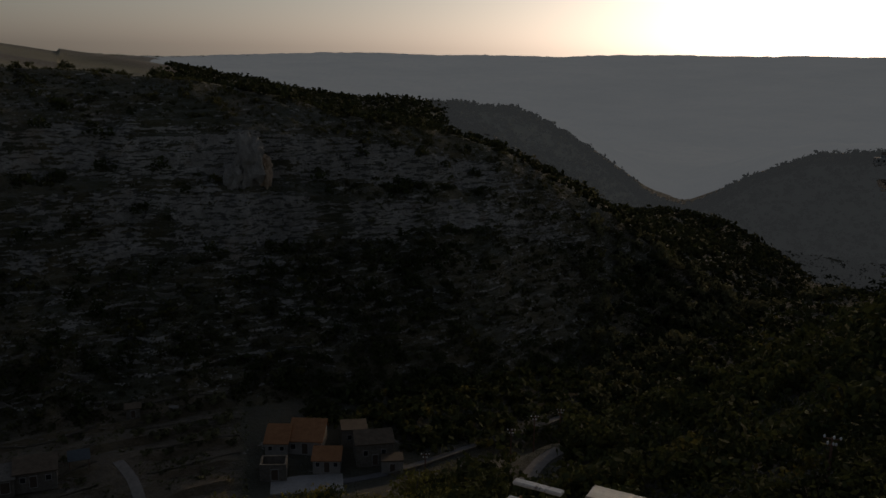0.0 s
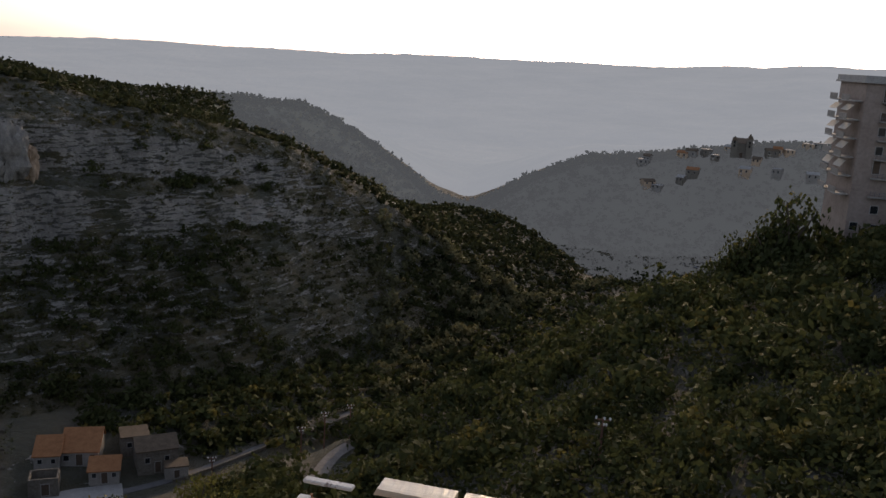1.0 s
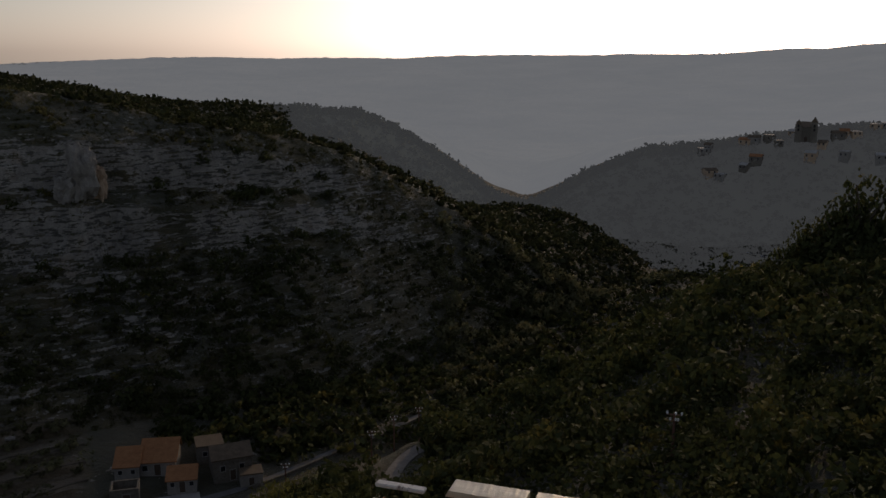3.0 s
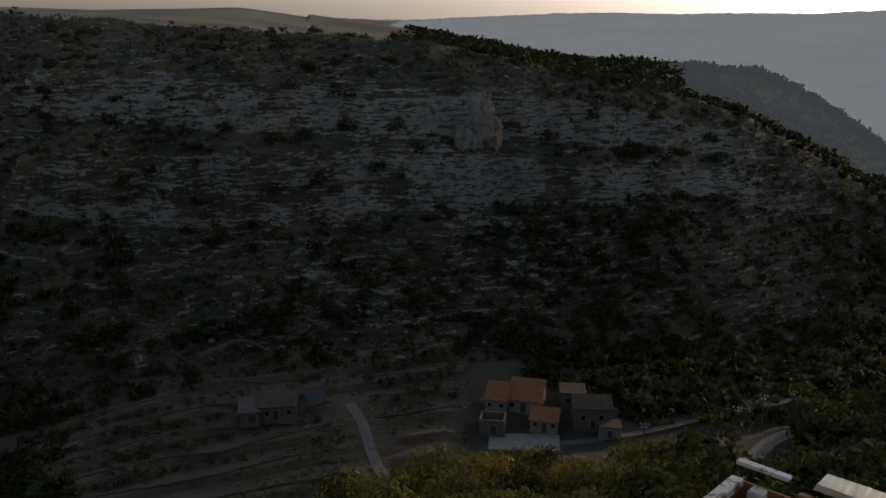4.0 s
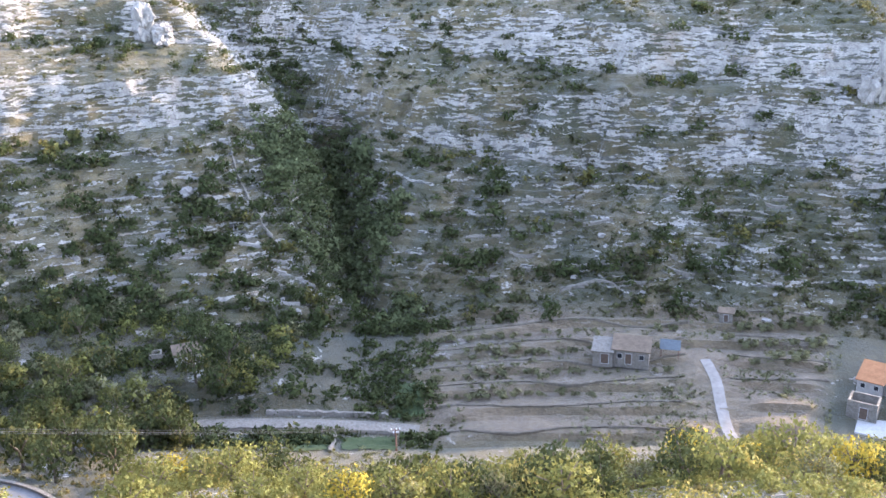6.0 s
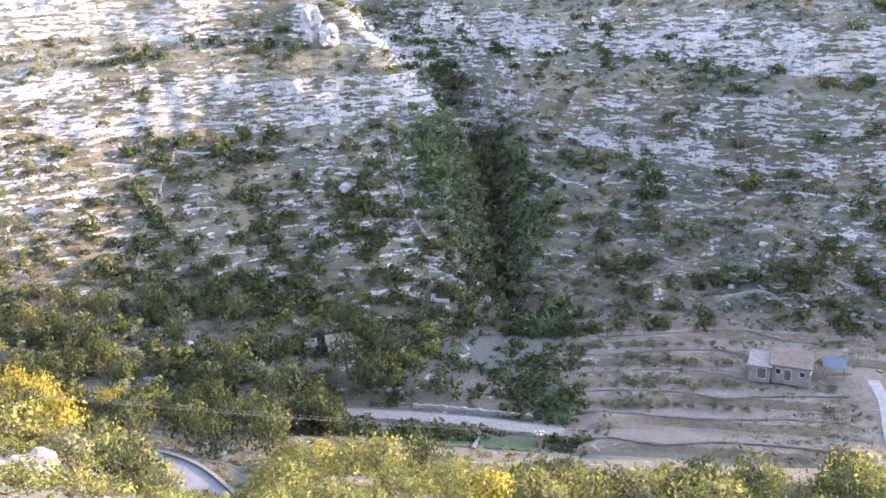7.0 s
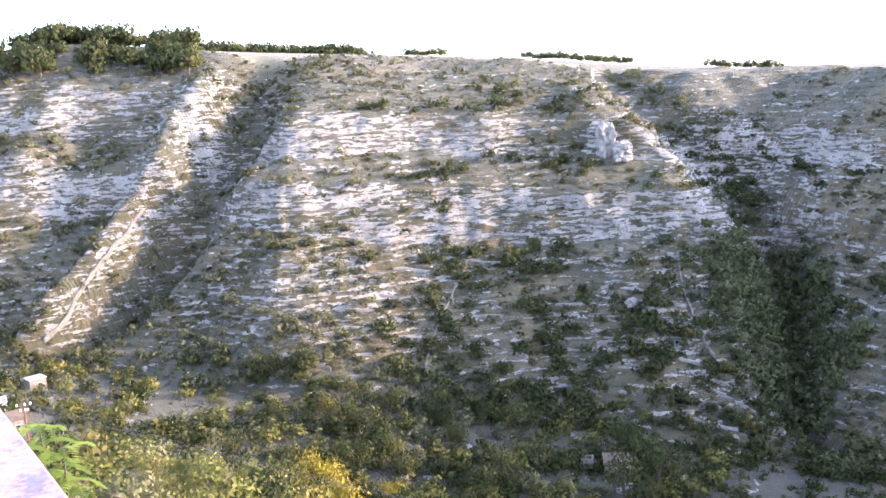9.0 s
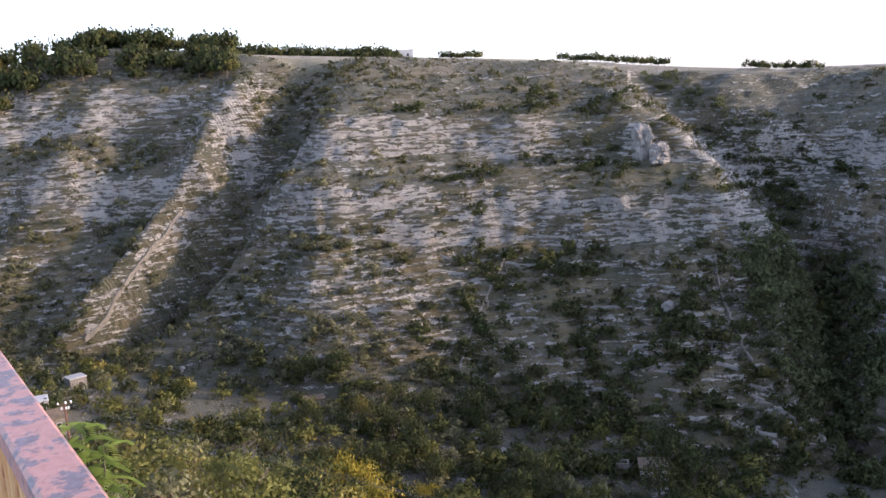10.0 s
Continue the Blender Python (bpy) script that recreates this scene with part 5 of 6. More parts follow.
def church():
    e = thing("church", spot(-18.6, 668), radians(-18.6), "hazy stone church with two bell towers on the far hill", "church")
    bm = walls(13, 20, 10.0, 0.8, 3.0)
    part("wall", bm, STONE, e)
    bm = gable(13, 20, 3.0)
    bmesh.ops.translate(bm, vec=(0, 0, 10.2), verts=bm.verts)
    part("roof", bm, ROOF_OLD, e)
    for x in (-5.0, 5.0):
        t = part("bell_tower", box(4.2, 4.2, 13.5 if x > 0 else 11.5, (x, -11, 0), 0.1), STONE, e)
        top = 13.5 if x > 0 else 11.5
        bm = bmesh.new()
        bmesh.ops.create_cone(bm, cap_ends=True, segments=8, radius1=2.3, radius2=0.15, depth=3.6, matrix=Matrix.Translation((x, -11, top + 1.8)))
        part("spire", bm, ROOF_OLD, t)
        for z in (7.5, 10.0):
            part("bell_opening", box(1.2, 0.3, 1.9, (x, -13.1, z)), WINDOW_DARK, t)
    opening(e, "door", 0, -10.05, 0, 2.2, 3.6, pane=SHUTTER)


church()


def car_proto(at, turn):
    e = thing("parked_car", at, turn, "small silver car parked on the hillside street", "car", "parked cars")
    bm = box(1.65, 4.0, 0.62, (0, 0, 0.32), 0.12)
    part("body", bm, CAR_PAINT, e)
    bm = box(1.45, 2.1, 0.55, (0, -0.2, 0.94), 0.16)
    part("cabin", bm, WINDOW_DARK, e)
    for x in (-0.75, 0.75):
        for y in (-1.25, 1.25):
            bm = bmesh.new()
            bmesh.ops.create_cone(bm, cap_ends=True, segments=12, radius1=0.32, radius2=0.32, depth=0.2, matrix=Matrix.Translation((x, y, 0.32)) @ Matrix.Rotation(math.pi / 2, 4, "Y"))
            part("wheel", bm, WINDOW_DARK, e)
    return e


car = car_proto(spot(-16.0, 560, 0.3), radians(20))
for k in range(9):
    az, r = -16.4 - 0.28 * k - 0.2 * (k % 3), 556 - 9.0 * k
    copy_thing(car, Matrix.Translation(spot(az, r, 0.3)) @ Matrix.Rotation(radians(20 + 35 * (k % 2)), 4, "Z"))

# ---- rock stacks and boulders ----


def rock(name, at, size, seed, material, label, category="rock", group="", rough=0.28, level=3):
    """A weathered block: a ball cut by bedding ledges and roughened."""
    bm = bmesh.new()
    bmesh.ops.create_icosphere(bm, subdivisions=level, radius=1.0)
    for v in bm.verts:
        p = v.co.copy()
        m = max(abs(p.x), abs(p.y), abs(p.z))
        p = p * (0.55 + 0.45 / max(m, 0.3))
        q = p * 1.7 + Vector((seed * 3.1, seed * 1.7, seed))
        p += v.co * rough * noise.fractal(q, 1.0, 2.0, 4)
        ledge = noise.noise(Vector((seed, p.z * 3.5, seed * 2.0)))
        p.x *= 1 + 0.16 * ledge
        p.y *= 1 + 0.16 * ledge
        v.co = (p.x * size[0], p.y * size[1], p.z * size[2])
    me = bpy.data.meshes.new(name)
    bm.to_mesh(me)
    bm.free()
    me.materials.append(material)
    ob = new(name, me)
    ob.matrix_world = Matrix.Translation(at) @ Matrix.Rotation(seed * 1.3, 4, "Z")
    return tagged(ob, label, category, group)


CREAM_ROCK = plain_material("cream_rock", (0.13, 0.11, 0.08), (0.29, 0.255, 0.20), 1.6, dist=0.15, bump=0.8)
STACK = "weathered limestone rock stack standing out of the slope"
for k, (az, el, up, size, mat_, lab) in enumerate((
        (25.3, -8.4, 5.0, (3.3, 3.0, 6.8), ROCK, "tall pale limestone rock pinnacle beside an orange sunlit stack"),
        (26.3, -8.5, 1.5, (2.4, 2.4, 4.0), ROCK, STACK),
        # right-hand stack, coloured orange as though the sun caught it
        (24.5, -8.3, 2.5, (2.0, 2.4, 4.6), ROCK_ORANGE, STACK),
        (69.6, -4.7, 2.8, (2.4, 2.4, 4.4), ROCK, "bright pale limestone rock pinnacle on the spur"),
        (68.6, -4.8, 0.8, (3.0, 2.6, 2.6), ROCK, STACK))):
    rock("rock_pinnacle", spot(az, sight(az, el), up), size, 3 + k, mat_, lab, level=4, rough=0.5)
rock("boulder", spot(68.2, sight(68.2, -14.2), 0.5), (1.5, 1.2, 1.2), 9, ROCK, "single white boulder lying on the slope")
for k in range(10):
    a = 89.6 + 3.8 * g.random()
    rock("boulder", spot(a, 63 + 9 * g.random(), 0.15), (g.uniform(0.8, 2.1), g.uniform(0.8, 1.6), g.uniform(0.5, 1.0)), 20 + k, CREAM_ROCK,
         "sunlit white limestone boulder among shrubs", group="near boulders")
for k in range(45):
    a, t = g.uniform(27, 104), g.random()
    r = float(FOOT_R(a)) + (float(CLIFF_R(a)) - float(FOOT_R(a))) * t
    rock("boulder", spot(a, r, 0.1), (g.uniform(0.4, 1.1), g.uniform(0.4, 0.8), g.uniform(0.3, 0.6)), 60 + k, ROCK,
         "pale limestone boulder on the scree slope", group="slope boulders", level=2, rough=0.55)

# ---- poles and cables ----


def pole(az, r, top_el, label="brown wooden power pole with porcelain insulators on its crossarm"):
    p = polar(az, r)
    base = height(p.x, p.y)
    top = r * math.tan(radians(top_el))
    e = thing("power_pole", (p.x, p.y, base), radians(az), label, "pole", "power poles")
    h = max(top - base, 4.0)
    bm = bmesh.new()
    bmesh.ops.create_cone(bm, cap_ends=True, segments=10, radius1=0.17, radius2=0.11, depth=h + 0.8, matrix=Matrix.Translation((0, 0, h / 2 - 0.4)))
    part("shaft", bm, POLE_WOOD, e)
    for z, w in ((h - 0.15, 1.5), (h - 0.75, 0.9)):
        arm = part("crossarm", box(w, 0.09, 0.09, (0, -0.14, z), 0.01), POLE_WOOD, e)
        for x in (-w / 2 + 0.1, 0.12, w / 2 - 0.1):
            bm = bmesh.new()
            for q, rad in ((0.09, 0.07), (0.17, 0.115), (0.26, 0.10)):
                bmesh.ops.create_uvsphere(bm, u_segments=8, v_segments=5, radius=rad, matrix=Matrix.Translation((x, -0.14, z + q)))
            part("insulator", bm, GLASS_WHITE, arm, "white porcelain insulator")
    return Vector((p.x, p.y, base + h))


tops = [pole(106.6, 100, -16.7), pole(55.5, 127, -29.9), pole(8.15, 150, -23.75), pole(6.6, 160, -22.85), pole(4.9, 170, -22.35), pole(1.7, 150, -22.3), pole(-12.1, 80, -21.9), pole(14.0, 143, -25.4)]


def cable(a, b, sag, off):
    cu = bpy.data.curves.new("power_cable", "CURVE")
    cu.dimensions, cu.bevel_depth, cu.bevel_resolution = "3D", 0.011, 1
    sp = cu.splines.new("POLY")
    sp.points.add(24)
    side = (b - a).cross(Vector((0, 0, 1))).normalized() * off
    for i in range(25):
        t = i / 24
        p = a.lerp(b, t) + side + Vector((0, 0, 0.1 - 4 * sag * t * (1 - t)))
        sp.points[i].co = (*p, 1)
    cu.materials.append(WIRE)
    return tagged(new("power_cable", cu), "thin sagging black power cable strung between poles", "cable", "power cables")


for off in (-0.65, 0.12, 0.65):
    cable(tops[0], tops[1], 1.2, off)
    cable(tops[2], tops[3], 0.4, off)
    cable(tops[3], tops[4], 0.4, off)
    cable(tops[7], tops[2], 0.4, off)
for k, (az, r, h) in enumerate(((91.4, 700, 24), (90.2, 720, 20), (89.4, 740, 19))):
    e = thing("radio_mast", spot(az, r), 0, "thin steel radio mast on the plateau", "mast", "radio masts")
    bm = bmesh.new()
    for x, y in ((-0.4, -0.3), (0.4, -0.3), (0, 0.45)):
        box(0.12, 0.12, h, (x, y, -1), 0, bm)
    part("leg_frame", bm, CONCRETE, e)
    for z in range(3, h - 1, 3):
        part("brace", box(0.9, 0.9, 0.1, (0, 0, z)), CONCRETE, e)

# ---- trees ----


def tree_proto(name, at, crown, tall, radius, leaf_mat, label, category="tree", group="", trunk=0.35, spread=0.35, seed=0):
    """A tree: a tapered, leaning trunk that forks into limbs, and a crown of leaf sprays."""
    e = thing(name, at, 0, label, category, group)
    g = random.Random(seed)
    cu = bmesh.new()

    def limb(a, b, r0, r1):
        ax = (b - a)
        u = ax.orthogonal().normalized()
        w = ax.cross(u).normalized()
        ra = [cu.verts.new(a + (u * math.cos(k * 1.0472) + w * math.sin(k * 1.0472)) * r0) for k in range(6)]
        rb = [cu.verts.new(b + (u * math.cos(k * 1.0472) + w * math.sin(k * 1.0472)) * r1) for k in range(6)]
        for k in range(6):
            cu.faces.new((ra[k], ra[(k + 1) % 6], rb[(k + 1) % 6], rb[k]))

    fork = Vector((g.uniform(-0.2, 0.2), g.uniform(-0.2, 0.2), tall * spread))
    limb(Vector((0, 0, -0.8)), fork, 0.055 * tall * trunk * 2, 0.04 * tall * trunk * 2)
    for k in range(5):
        a = k * 1.257 + g.uniform(-0.4, 0.4)
        tip = Vector((math.cos(a) * radius * 0.6, math.sin(a) * radius * 0.6, tall * g.uniform(0.6, 0.85)))
        limb(fork, fork.lerp(tip, 0.5) + Vector((0, 0, 0.2)), 0.03 * tall * trunk * 2, 0.02 * tall * trunk * 2)
        limb(fork.lerp(tip, 0.5) + Vector((0, 0, 0.2)), tip, 0.02 * tall * trunk * 2, 0.006 * tall)
    part("trunk", cu, BARK, e)
    c, soft = crown[0].copy(), crown[1]
    c[:, :2] *= radius
    c[:, 2] = tall * spread * 0.75 + c[:, 2] / c[:, 2].max() * tall * (1 - spread * 0.75)
    leaf_mesh("crown", c, soft, leaf_mat, e)
    return e


FINE = [leaf_cloud(600, 34, 1.0, 1.0, 0.070, 400 + k, 0.1, 0.9) for k in range(6)]
kinds = []
for k, (mat_, lab, tall, rad) in enumerate((
        (LEAF_NEAR, "sunlit yellow-green broadleaf tree on the near slope", 4.2, 2.3),
        (LEAF_NEAR, "round green carob tree on the near slope", 3.6, 2.4),
        (LEAF_OLIVE, "grey-green olive tree on the near slope", 3.4, 2.0),
        (LEAF_WOOD, "dark green oak on the near slope", 4.4, 2.4),
        (LEAF_YELLOW, "autumn yellow tree on the near slope", 4.0, 2.0),
        (LEAF_NEAR, "low sprawling green shrub tree on the near slope", 2.8, 2.2))):
    kinds.append(tree_proto("slope_tree", spot(20 + 12 * k, float(NEAR_R(20 + 12 * k)) * 0.93), FINE[k], tall, rad, mat_, lab, group="near slope trees", seed=k))
pl, az_, t_, gg = sow(330, 9, 111, 0.66, 1.03, 51, knots=(None, 0), keep=lambda az, t, x, y, g: (g.uniform(0, 1, len(az)) < 0.35 + 0.65 * (t - 0.6) / 0.4) & ~((az > 88.5) & (az < 94) & (t < 0.8)) & ~((az > 77.0) & (az < 82.2) & (t > 0.74)))
for p, a in zip(pl[:230], az_):
    k = gg.choice(6, p=(0.26, 0.2, 0.16, 0.14, 0.08, 0.16) if a < 60 else (0.28, 0.22, 0.26, 0.06, 0.02, 0.16))
    copy_thing(kinds[int(k)], Matrix.Translation(p) @ Matrix.Rotation(gg.uniform(0, 6.28), 4, "Z") @ Matrix.Scale(gg.uniform(0.85, 1.6), 4))
ytree = tree_proto("yellow_tree", spot(88.2, 105), leaf_cloud(1300, 46, 1.0, 1.0, 0.052, 470, 0.1, 0.9), 8.6, 3.4, LEAF_YELLOW, "tall autumn yellow tree above the road", group="yellow trees", seed=21)
for az, r, top in ((92.9, 137, -22.6), (91.9, 139, -22.2), (90.8, 138, -22.9), (89.9, 140, -22.0), (89.0, 138, -22.6), (84.6, 140, -24.2), (83.8, 139, -24.8)):
    p = spot(az, r)
    copy_thing(ytree, Matrix.Translation(p) @ Matrix.Rotation(az, 4, "Z") @ Matrix.Scale((r * math.tan(radians(top)) - p.z) / 8.6, 4))
vtree = tree_proto("valley_tree", spot(75, 128), FINE[3], 8.5, 3.8, LEAF_WOOD, "tall dark green broadleaf tree on the valley floor", group="valley trees", seed=23)
pl, az_, t_, gg2 = sow(75, 66, 95, 0.1, 1.0, 53, knots=(0, 2), keep=lambda az, t, x, y, g: ~((az < 70) & (t < 0.5)))
for p in pl:
    copy_thing(vtree, Matrix.Translation(p) @ Matrix.Rotation(gg2.uniform(0, 6.28), 4, "Z") @ Matrix.Scale(gg2.uniform(0.5, 1.0), 4))
ctree = tree_proto("hillside_tree", spot(-20.3, 157), FINE[1], 8.0, 3.6, LEAF_WOOD, "tall dark tree on the slope beside the apartment building", group="slope trees by the building", spread=0.2, seed=27)
for az, el in ((-22.1, -6.3), (-21.5, -7.6), (-20.9, -8.3), (-19.6, -9.0), (-18.8, -10.4), (-17.9, -11.4), (-17.0, -12.2), (-23.2, -9.3), (-24.2, -10.6), (-25.6, -10.2), (-26.8, -9.2), (-27.8, -8.3), (-28.7, -7.4), (-29.6, -6.4), (-30.8, -5.6), (-32.2, -5.0), (-33.6, -4.7), (-35.0, -4.4), (-36.4, -4.2)):
    r = 157 + gg.uniform(-2, 2)
    p = spot(az, r)
    copy_thing(ctree, Matrix.Translation(p) @ Matrix.Rotation(az, 4, "Z") @ Matrix.Scale(max(0.5, (r * math.tan(radians(el)) - p[2]) / 8.0), 4))
pine = tree_proto("umbrella_pine", spot(30.6, 338, 0), leaf_cloud(320, 20, 1.0, 0.8, 0.115, 450, 0.1, 0.7), 5.6, 3.2, LEAF_WOOD, "dark rounded pine on the canyon rim", group="rim pines", seed=31)
for k in range(95):
    az = gg.uniform(94.8, 109)
    r = float(RIM_R(az)) + gg.uniform(-26, 24)
    copy_thing(pine, Matrix.Translation(spot(az, r, -0.4)) @ Matrix.Rotation(gg.uniform(0, 6.28), 4, "Z") @ Matrix.Scale(gg.uniform(0.9, 1.7), 4))
for k in range(46):
    az = 84.8 + 10.5 * k / 46 + gg.uniform(-0.1, 0.1)
    copy_thing(pine, Matrix.Translation(spot(az, 405 + gg.uniform(-4, 4), -2.8)) @ Matrix.Rotation(gg.uniform(0, 6.28), 4, "Z") @ Matrix.Scale(gg.uniform(1.15, 1.6), 4))
for az, n, r in ((71.4, 17, 400), (61.5, 11, 430), (80.8, 7, 420), (33.5, 5, 352), (36.5, 6, 380), (29.3, 5, 345), (27.0, 6, 350)):
    for k in range(n):
        copy_thing(pine, Matrix.Translation(spot(az + (k - n / 2) * 0.38 + gg.uniform(-0.1, 0.1), r + gg.uniform(-6, 6), -0.7)) @ Matrix.Rotation(k, 4, "Z") @ Matrix.Scale(gg.uniform(0.75, 1.05) if az > 55 else gg.uniform(0.35, 0.75), 4))
olive = tree_proto("olive_bush", spot(45, 150), leaf_cloud(190, 12, 1.0, 1.0, 0.19, 460), 1.6, 1.15, LEAF_OLIVE, "small grey-green olive bush on a tilled terrace", group="terrace olives", seed=41)
for k in (1, 2, 3, 4):
    for j in range(16):
        az = 36.5 + 1.05 * j + gg.uniform(-0.25, 0.25)
        if gg.random() < 0.9 and abs(az - 39.5) > 1.8:
            copy_thing(olive, Matrix.Translation(spot(az, float(FLOOR_R(az)) + 7.2 + 7.3 * k + gg.uniform(-0.8, 0.8))) @ Matrix.Rotation(j, 4, "Z") @ Matrix.Scale(gg.uniform(0.6, 1.2), 4))
for j in range(14):
    az = 27 + 0.45 * j
    copy_thing(olive, Matrix.Translation(spot(az, float(FLOOR_R(az)) + 24 + 7 * (j % 3) + gg.uniform(-1, 1))) @ Matrix.Scale(gg.uniform(0.8, 1.9), 4))


def frond_tree(at, tall):
    """A young tree of heaven: thin stems that end in sprays of long feathered leaves."""
    e = thing("feather_leaf_tree", at, 0.4, "bright green young tree with long feathered leaves below the railing", "tree")
    g = np.random.default_rng(77)
    bm = bmesh.new()
    quads, tips = [], []
    for k in range(4):
        a = k * 1.6
        tip = Vector((0.28 * math.cos(a) * (k > 0), 0.28 * math.sin(a) * (k > 0), tall - 0.40 * (k % 3)))
        tips.append(tip)
        n = 10
        for i in range(n):
            p, q = tip * (i / n), tip * ((i + 1) / n)
            p.z, q.z = tip.z * i / n, tip.z * (i + 1) / n
            r0, r1 = 0.06 * (1 - i / n) + 0.012, 0.06 * (1 - (i + 1) / n) + 0.012
            ra = [bm.verts.new((p.x + r0 * math.cos(t), p.y + r0 * math.sin(t), p.z)) for t in (0, 1.57, 3.14, 4.71)]
            rb = [bm.verts.new((q.x + r1 * math.cos(t), q.y + r1 * math.sin(t), q.z)) for t in (0, 1.57, 3.14, 4.71)]
            for m in range(4):
                bm.faces.new((ra[m], ra[(m + 1) % 4], rb[(m + 1) % 4], rb[m]))
    part("trunk", bm, BARK, e)
    for tip in tips:
        for k in range(15):
            a, lift = k * 2.4 + g.uniform(-0.2, 0.2), g.uniform(0.1, 0.9)
            out = Vector((math.cos(a), math.sin(a), 0))
            base = tip - Vector((0, 0, 0.09 * k))
            length = g.uniform(0.35, 0.6)
            for i in range(11):
                t = (i + 1.5) / 12
                c = base + out * length * t + Vector((0, 0, lift * t * length - 0.75 * t * t * length))
                for s in (-1, 1):
                    side = Vector((-out.y, out.x, 0)) * s
                    d = (side + out * 0.5 + Vector((0, 0, -0.25))).normalized() * (0.15 * math.sin(0.5 + 2.2 * t) + 0.03)
                    w = out * 0.034
                    quads += [c, c + d * 0.5 - w, c + d, c + d * 0.5 + w]
    v = np.array(quads)
    mesh_object("crown", v, np.arange(len(v)).reshape(-1, 4), LEAF_FROND, e)
    return e


LEAF_FROND = leaf_material("frond_leaves", (0.15, 0.21, 0.035), (0.30, 0.36, 0.07))
p = polar(105.9, 14.0)
frond_tree((p.x, p.y, height(p.x, p.y)), -14.0 * math.tan(radians(18.0)) - height(p.x, p.y))

# ---- the terrace, its railing and the rusty box ----


def rust_material():
    n = Nodes("flaking_red_paint", 0.45, 0.0, 0.4)
    blot = n.noise(20.0, 8, 0.68, (1.0, 1.0, 1.0))
    fine = n.noise(90.0, 5, 0.7)
    paint = n.ramp(fine, (0.3, (0.34, 0.155, 0.115)), (0.7, (0.46, 0.24, 0.19)))
    bare = n.ramp(fine, (0.3, (0.10, 0.072, 0.078)), (0.7, (0.22, 0.17, 0.18)))
    n.color(n.mix(n.ramp(blot, (0.50, (0.0,)), (0.545, (1.0,))), paint, bare))
    n.bump(n.math("ADD", blot, n.math("MULTIPLY", fine, 0.3)), 0.35, 0.004)
    return n.m


def slat_material():
    n = Nodes("yellow_rusted_slats", 0.6)
    blot = n.noise(22.0, 6, 0.65, (1, 1, 0.35))
    col = n.ramp(blot, (0.40, (0.62, 0.43, 0.20)), (0.56, (0.55, 0.33, 0.12)), (0.68, (0.26, 0.10, 0.04)))
    col = n.mix(n.math("MULTIPLY", n.random(), 0.55), col, (0.48, 0.22, 0.07))
    n.color(col).bump(blot, 0.4, 0.004)
    return n.m


def peeled_white():
    n = Nodes("peeling_white_paint", 0.30, 0.0, 0.8)
    blot, fine = n.noise(24.0, 6, 0.7), n.noise(120.0, 4, 0.6)
    paint = n.ramp(fine, (0.3, (0.50, 0.46, 0.40)), (0.7, (0.66, 0.62, 0.55)))
    n.color(n.mix(n.ramp(blot, (0.52, (0.0,)), (0.58, (1.0,))), paint, (0.10, 0.055, 0.03)))
    n.bump(blot, 0.5, 0.003)
    return n.m


def board_material():
    n = Nodes("weathered_board", 0.32, 0.0, 0.8)
    grain = n.noise(9.0, 7, 0.7, (0.6, 5.0, 5.0), "object")
    n.color(n.ramp(grain, (0.30, (0.12, 0.085, 0.05)), (0.38, (0.50, 0.42, 0.29)), (0.7, (0.72, 0.64, 0.48)))).bump(grain, 0.5, 0.004)
    return n.m


RUST, SLAT, PEELED, BOARD = rust_material(), slat_material(), peeled_white(), board_material()
PANEL_RUST = plain_material("rust_brown_sheet", (0.10, 0.045, 0.02), (0.30, 0.14, 0.05), 6.0, rough=0.7, dist=0.004)
RAIL_Z = -0.45
railing = thing("railing", (-1.02, -0.26, RAIL_Z), math.atan2(-0.52, -1.08), "old steel railing with flaking red paint and yellow slats", "railing")
# local x runs along the rail away from the eye, local y towards the eye's side
part("top_rail", box(6.5, 0.072, 0.045, (1.6, 0.036, -0.045), 0.006), RUST, railing, "flat top rail of flaking red paint over grey metal")
part("bottom_rail", box(6.5, 0.05, 0.04, (1.6, 0.050, -1.02), 0.004), RUST, railing)
slat_mesh = None
for k in range(120):
    x = -0.7 + 0.036 * k
    if slat_mesh is None:
        bm = box(0.027, 0.016, 0.94, (0, 0, 0), 0.003)
        ob = part("slat", bm, SLAT, railing)
        slat_mesh = ob.data
    else:
        ob = new("slat", slat_mesh)
        ob.parent = railing
    ob.matrix_basis = Matrix.Translation((x, 0.056 + 0.003 * math.sin(k * 2.1), -0.99))
for x in (-0.72, 1.2, 3.4):
    part("post", box(0.05, 0.04, 1.06, (x, 0.030, -1.10), 0.004), RUST, railing)

terrace = thing("terrace", (-1.02, -0.26, -1.55), math.atan2(-0.52, -1.08), "plain concrete terrace slab on a tall plinth", "terrace")
part("slab", box(9.0, 4.2, 0.18, (1.0, 1.9, -0.18), 0.01), CONCRETE, terrace)
part("plinth", box(8.6, 3.8, 11.5, (1.0, 2.0, -11.68), 0.02), PLASTER, terrace)
ledge = thing("ledge", (0.35, 1.25, -1.75), 0.0, "concrete ledge in front of the terrace", "ledge")
part("slab", box(2.2, 2.0, 0.2, (0, 0, 0), 0.01), CONCRETE, ledge)
part("plinth", box(1.9, 1.8, 11.0, (0, 0, -11.0), 0.02), PLASTER, ledge)

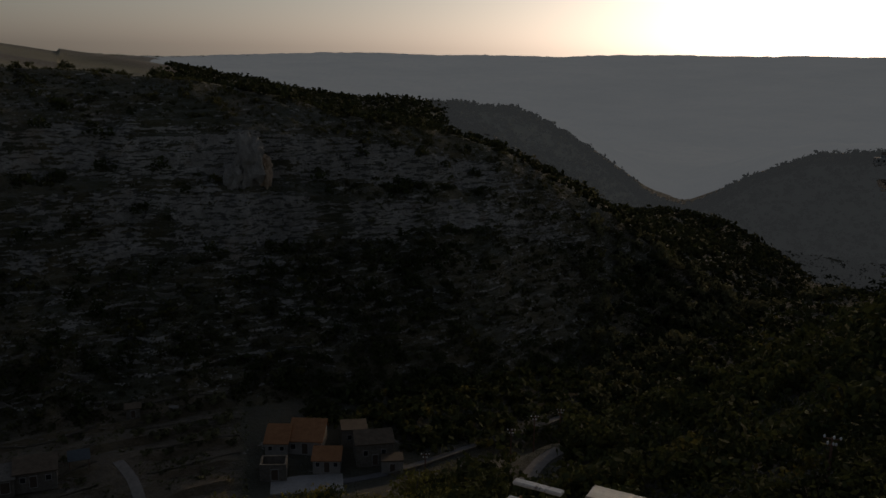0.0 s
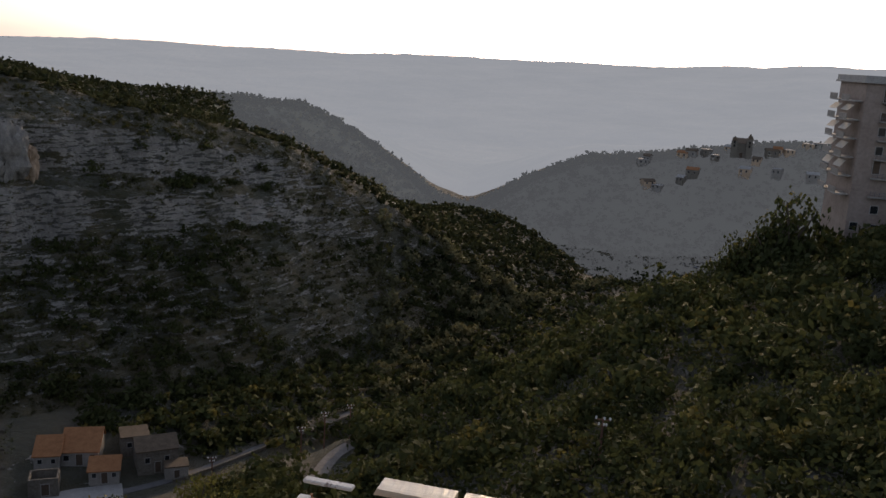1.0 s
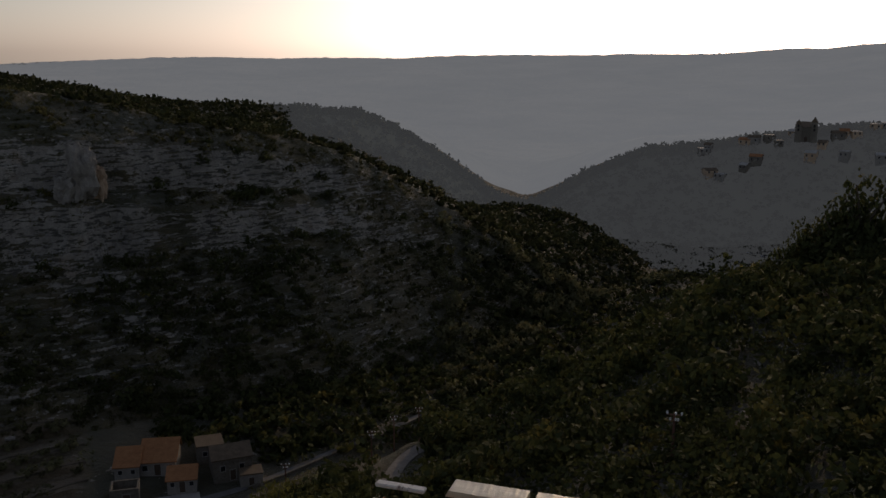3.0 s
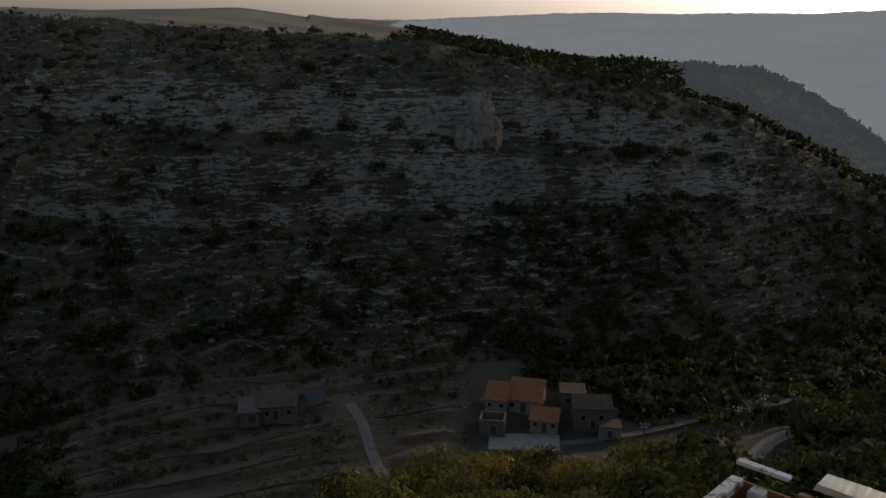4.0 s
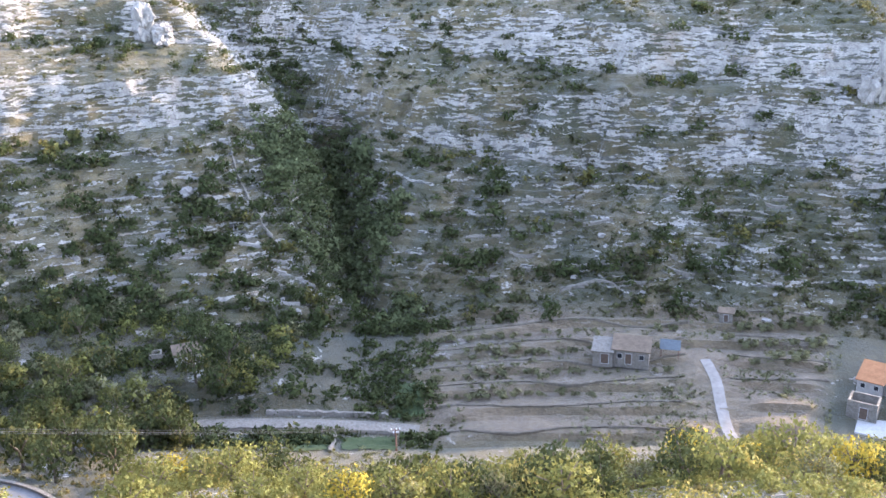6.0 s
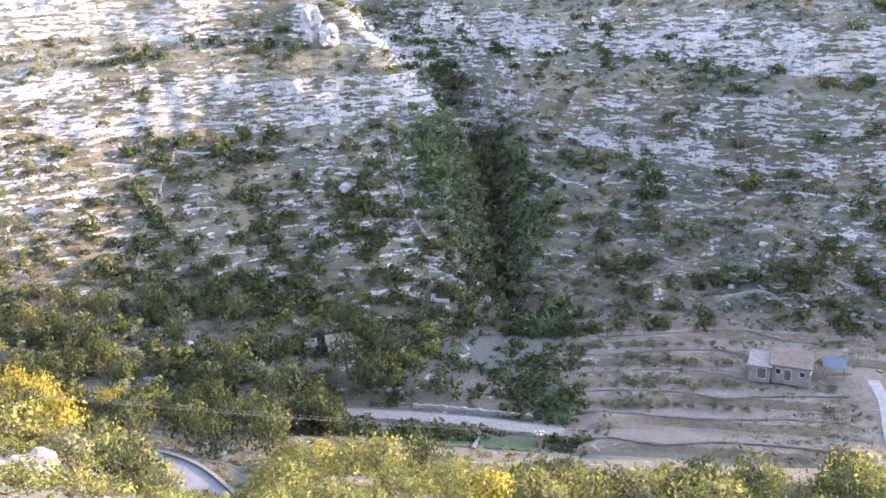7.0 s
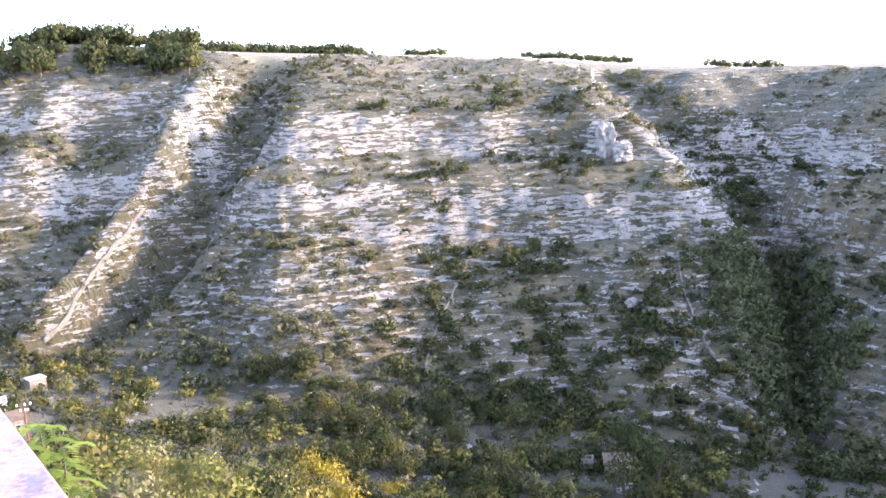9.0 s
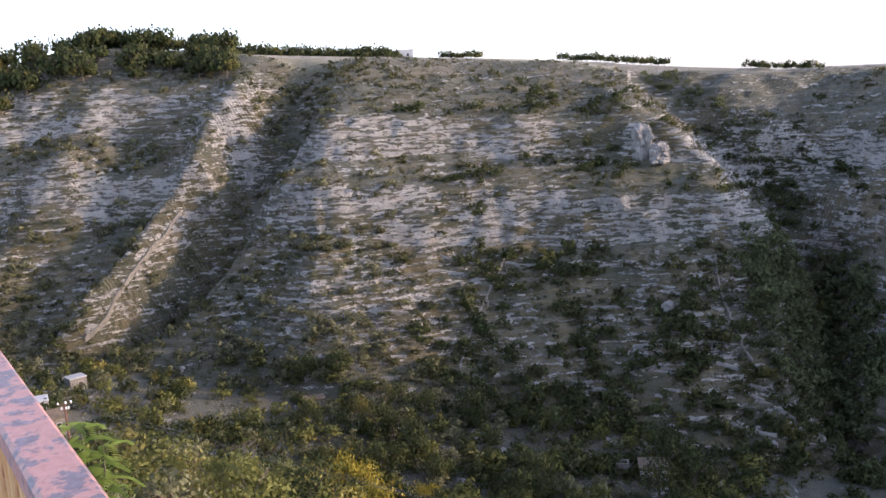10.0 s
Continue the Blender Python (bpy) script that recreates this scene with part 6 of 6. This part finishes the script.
chest = thing("rusty_box", (-0.272, 1.975, -1.562), radians(-15.5), "open box of rusty sheet metal with peeling white edges", "box")
part("side_sheet", box(0.006, 1.5, 0.52, (0.02, -0.75, 0.0)), PANEL_RUST, chest, "rusted orange side sheet")
part("back_sheet", box(1.5, 0.006, 0.52, (0.75, -0.02, 0.0)), PANEL_RUST, chest)
for k in range(4):
    part("side_flange", box(0.030, 0.33, 0.022, (0.026, -0.215 - 0.345 * k, 0.522), 0.003), PEELED, chest, "white painted edge strip with rust")
part("back_flange", box(0.125, 0.024, 0.010, (0.060, 0.006, 0.545), 0.003), PEELED, chest, "white painted edge strip with rust")
part("back_flange", box(1.30, 0.020, 0.016, (0.80, -0.016, 0.520), 0.003), PANEL_RUST, chest)
part("corner_post", box(0.035, 0.035, 0.53, (0.075, -0.055, 0.0), 0.004), PEELED, chest)
for k in range(5):
    bm = box(0.006, 0.004, 0.06)
    bmesh.ops.transform(bm, matrix=Matrix.Translation((0.135, -0.03, 0.52)) @ Matrix.Rotation(radians(150 + 22 * k), 4, "Y"), verts=bm.verts)
    part("frayed_wire", bm, PEELED, chest)


def plank(at, length, width, thick, turn, tilt, label):
    bm = bmesh.new()
    n = 24
    g = random.Random(int(length * 1000))
    ring = []
    for i in range(n + 1):
        x = length * i / n
        j = [g.uniform(-0.0007, 0.0007) for _ in range(4)]
        ring.append([bm.verts.new((x + (0.012 if i == 0 else 0) * k, y, z)) for k, (y, z) in enumerate(((j[0], 0), (width + j[1], 0), (width + j[2], thick + j[3]), (j[0], thick + j[1])))])
    for i in range(n):
        for k in range(4):
            bm.faces.new((ring[i][k], ring[i][(k + 1) % 4], ring[i + 1][(k + 1) % 4], ring[i + 1][k]))
    bm.faces.new(ring[0])
    bm.faces.new(ring[-1])
    ob = part("plank", bm, BOARD, None)
    ob.matrix_world = Matrix.Translation(at) @ Matrix.Rotation(turn, 4, "Z") @ Matrix.Rotation(tilt, 4, "Y")
    return tagged(ob, label, "plank", "planks")


plank((-0.105, 1.938, -1.020), 0.19, 0.062, 0.016, radians(-15), 0.0, "short weathered wooden plank lying on the box edge")
plank((0.082, 1.893, -1.0205), 0.42, 0.058, 0.016, radians(-15), 0.0, "long weathered wooden plank lying on the box edge")
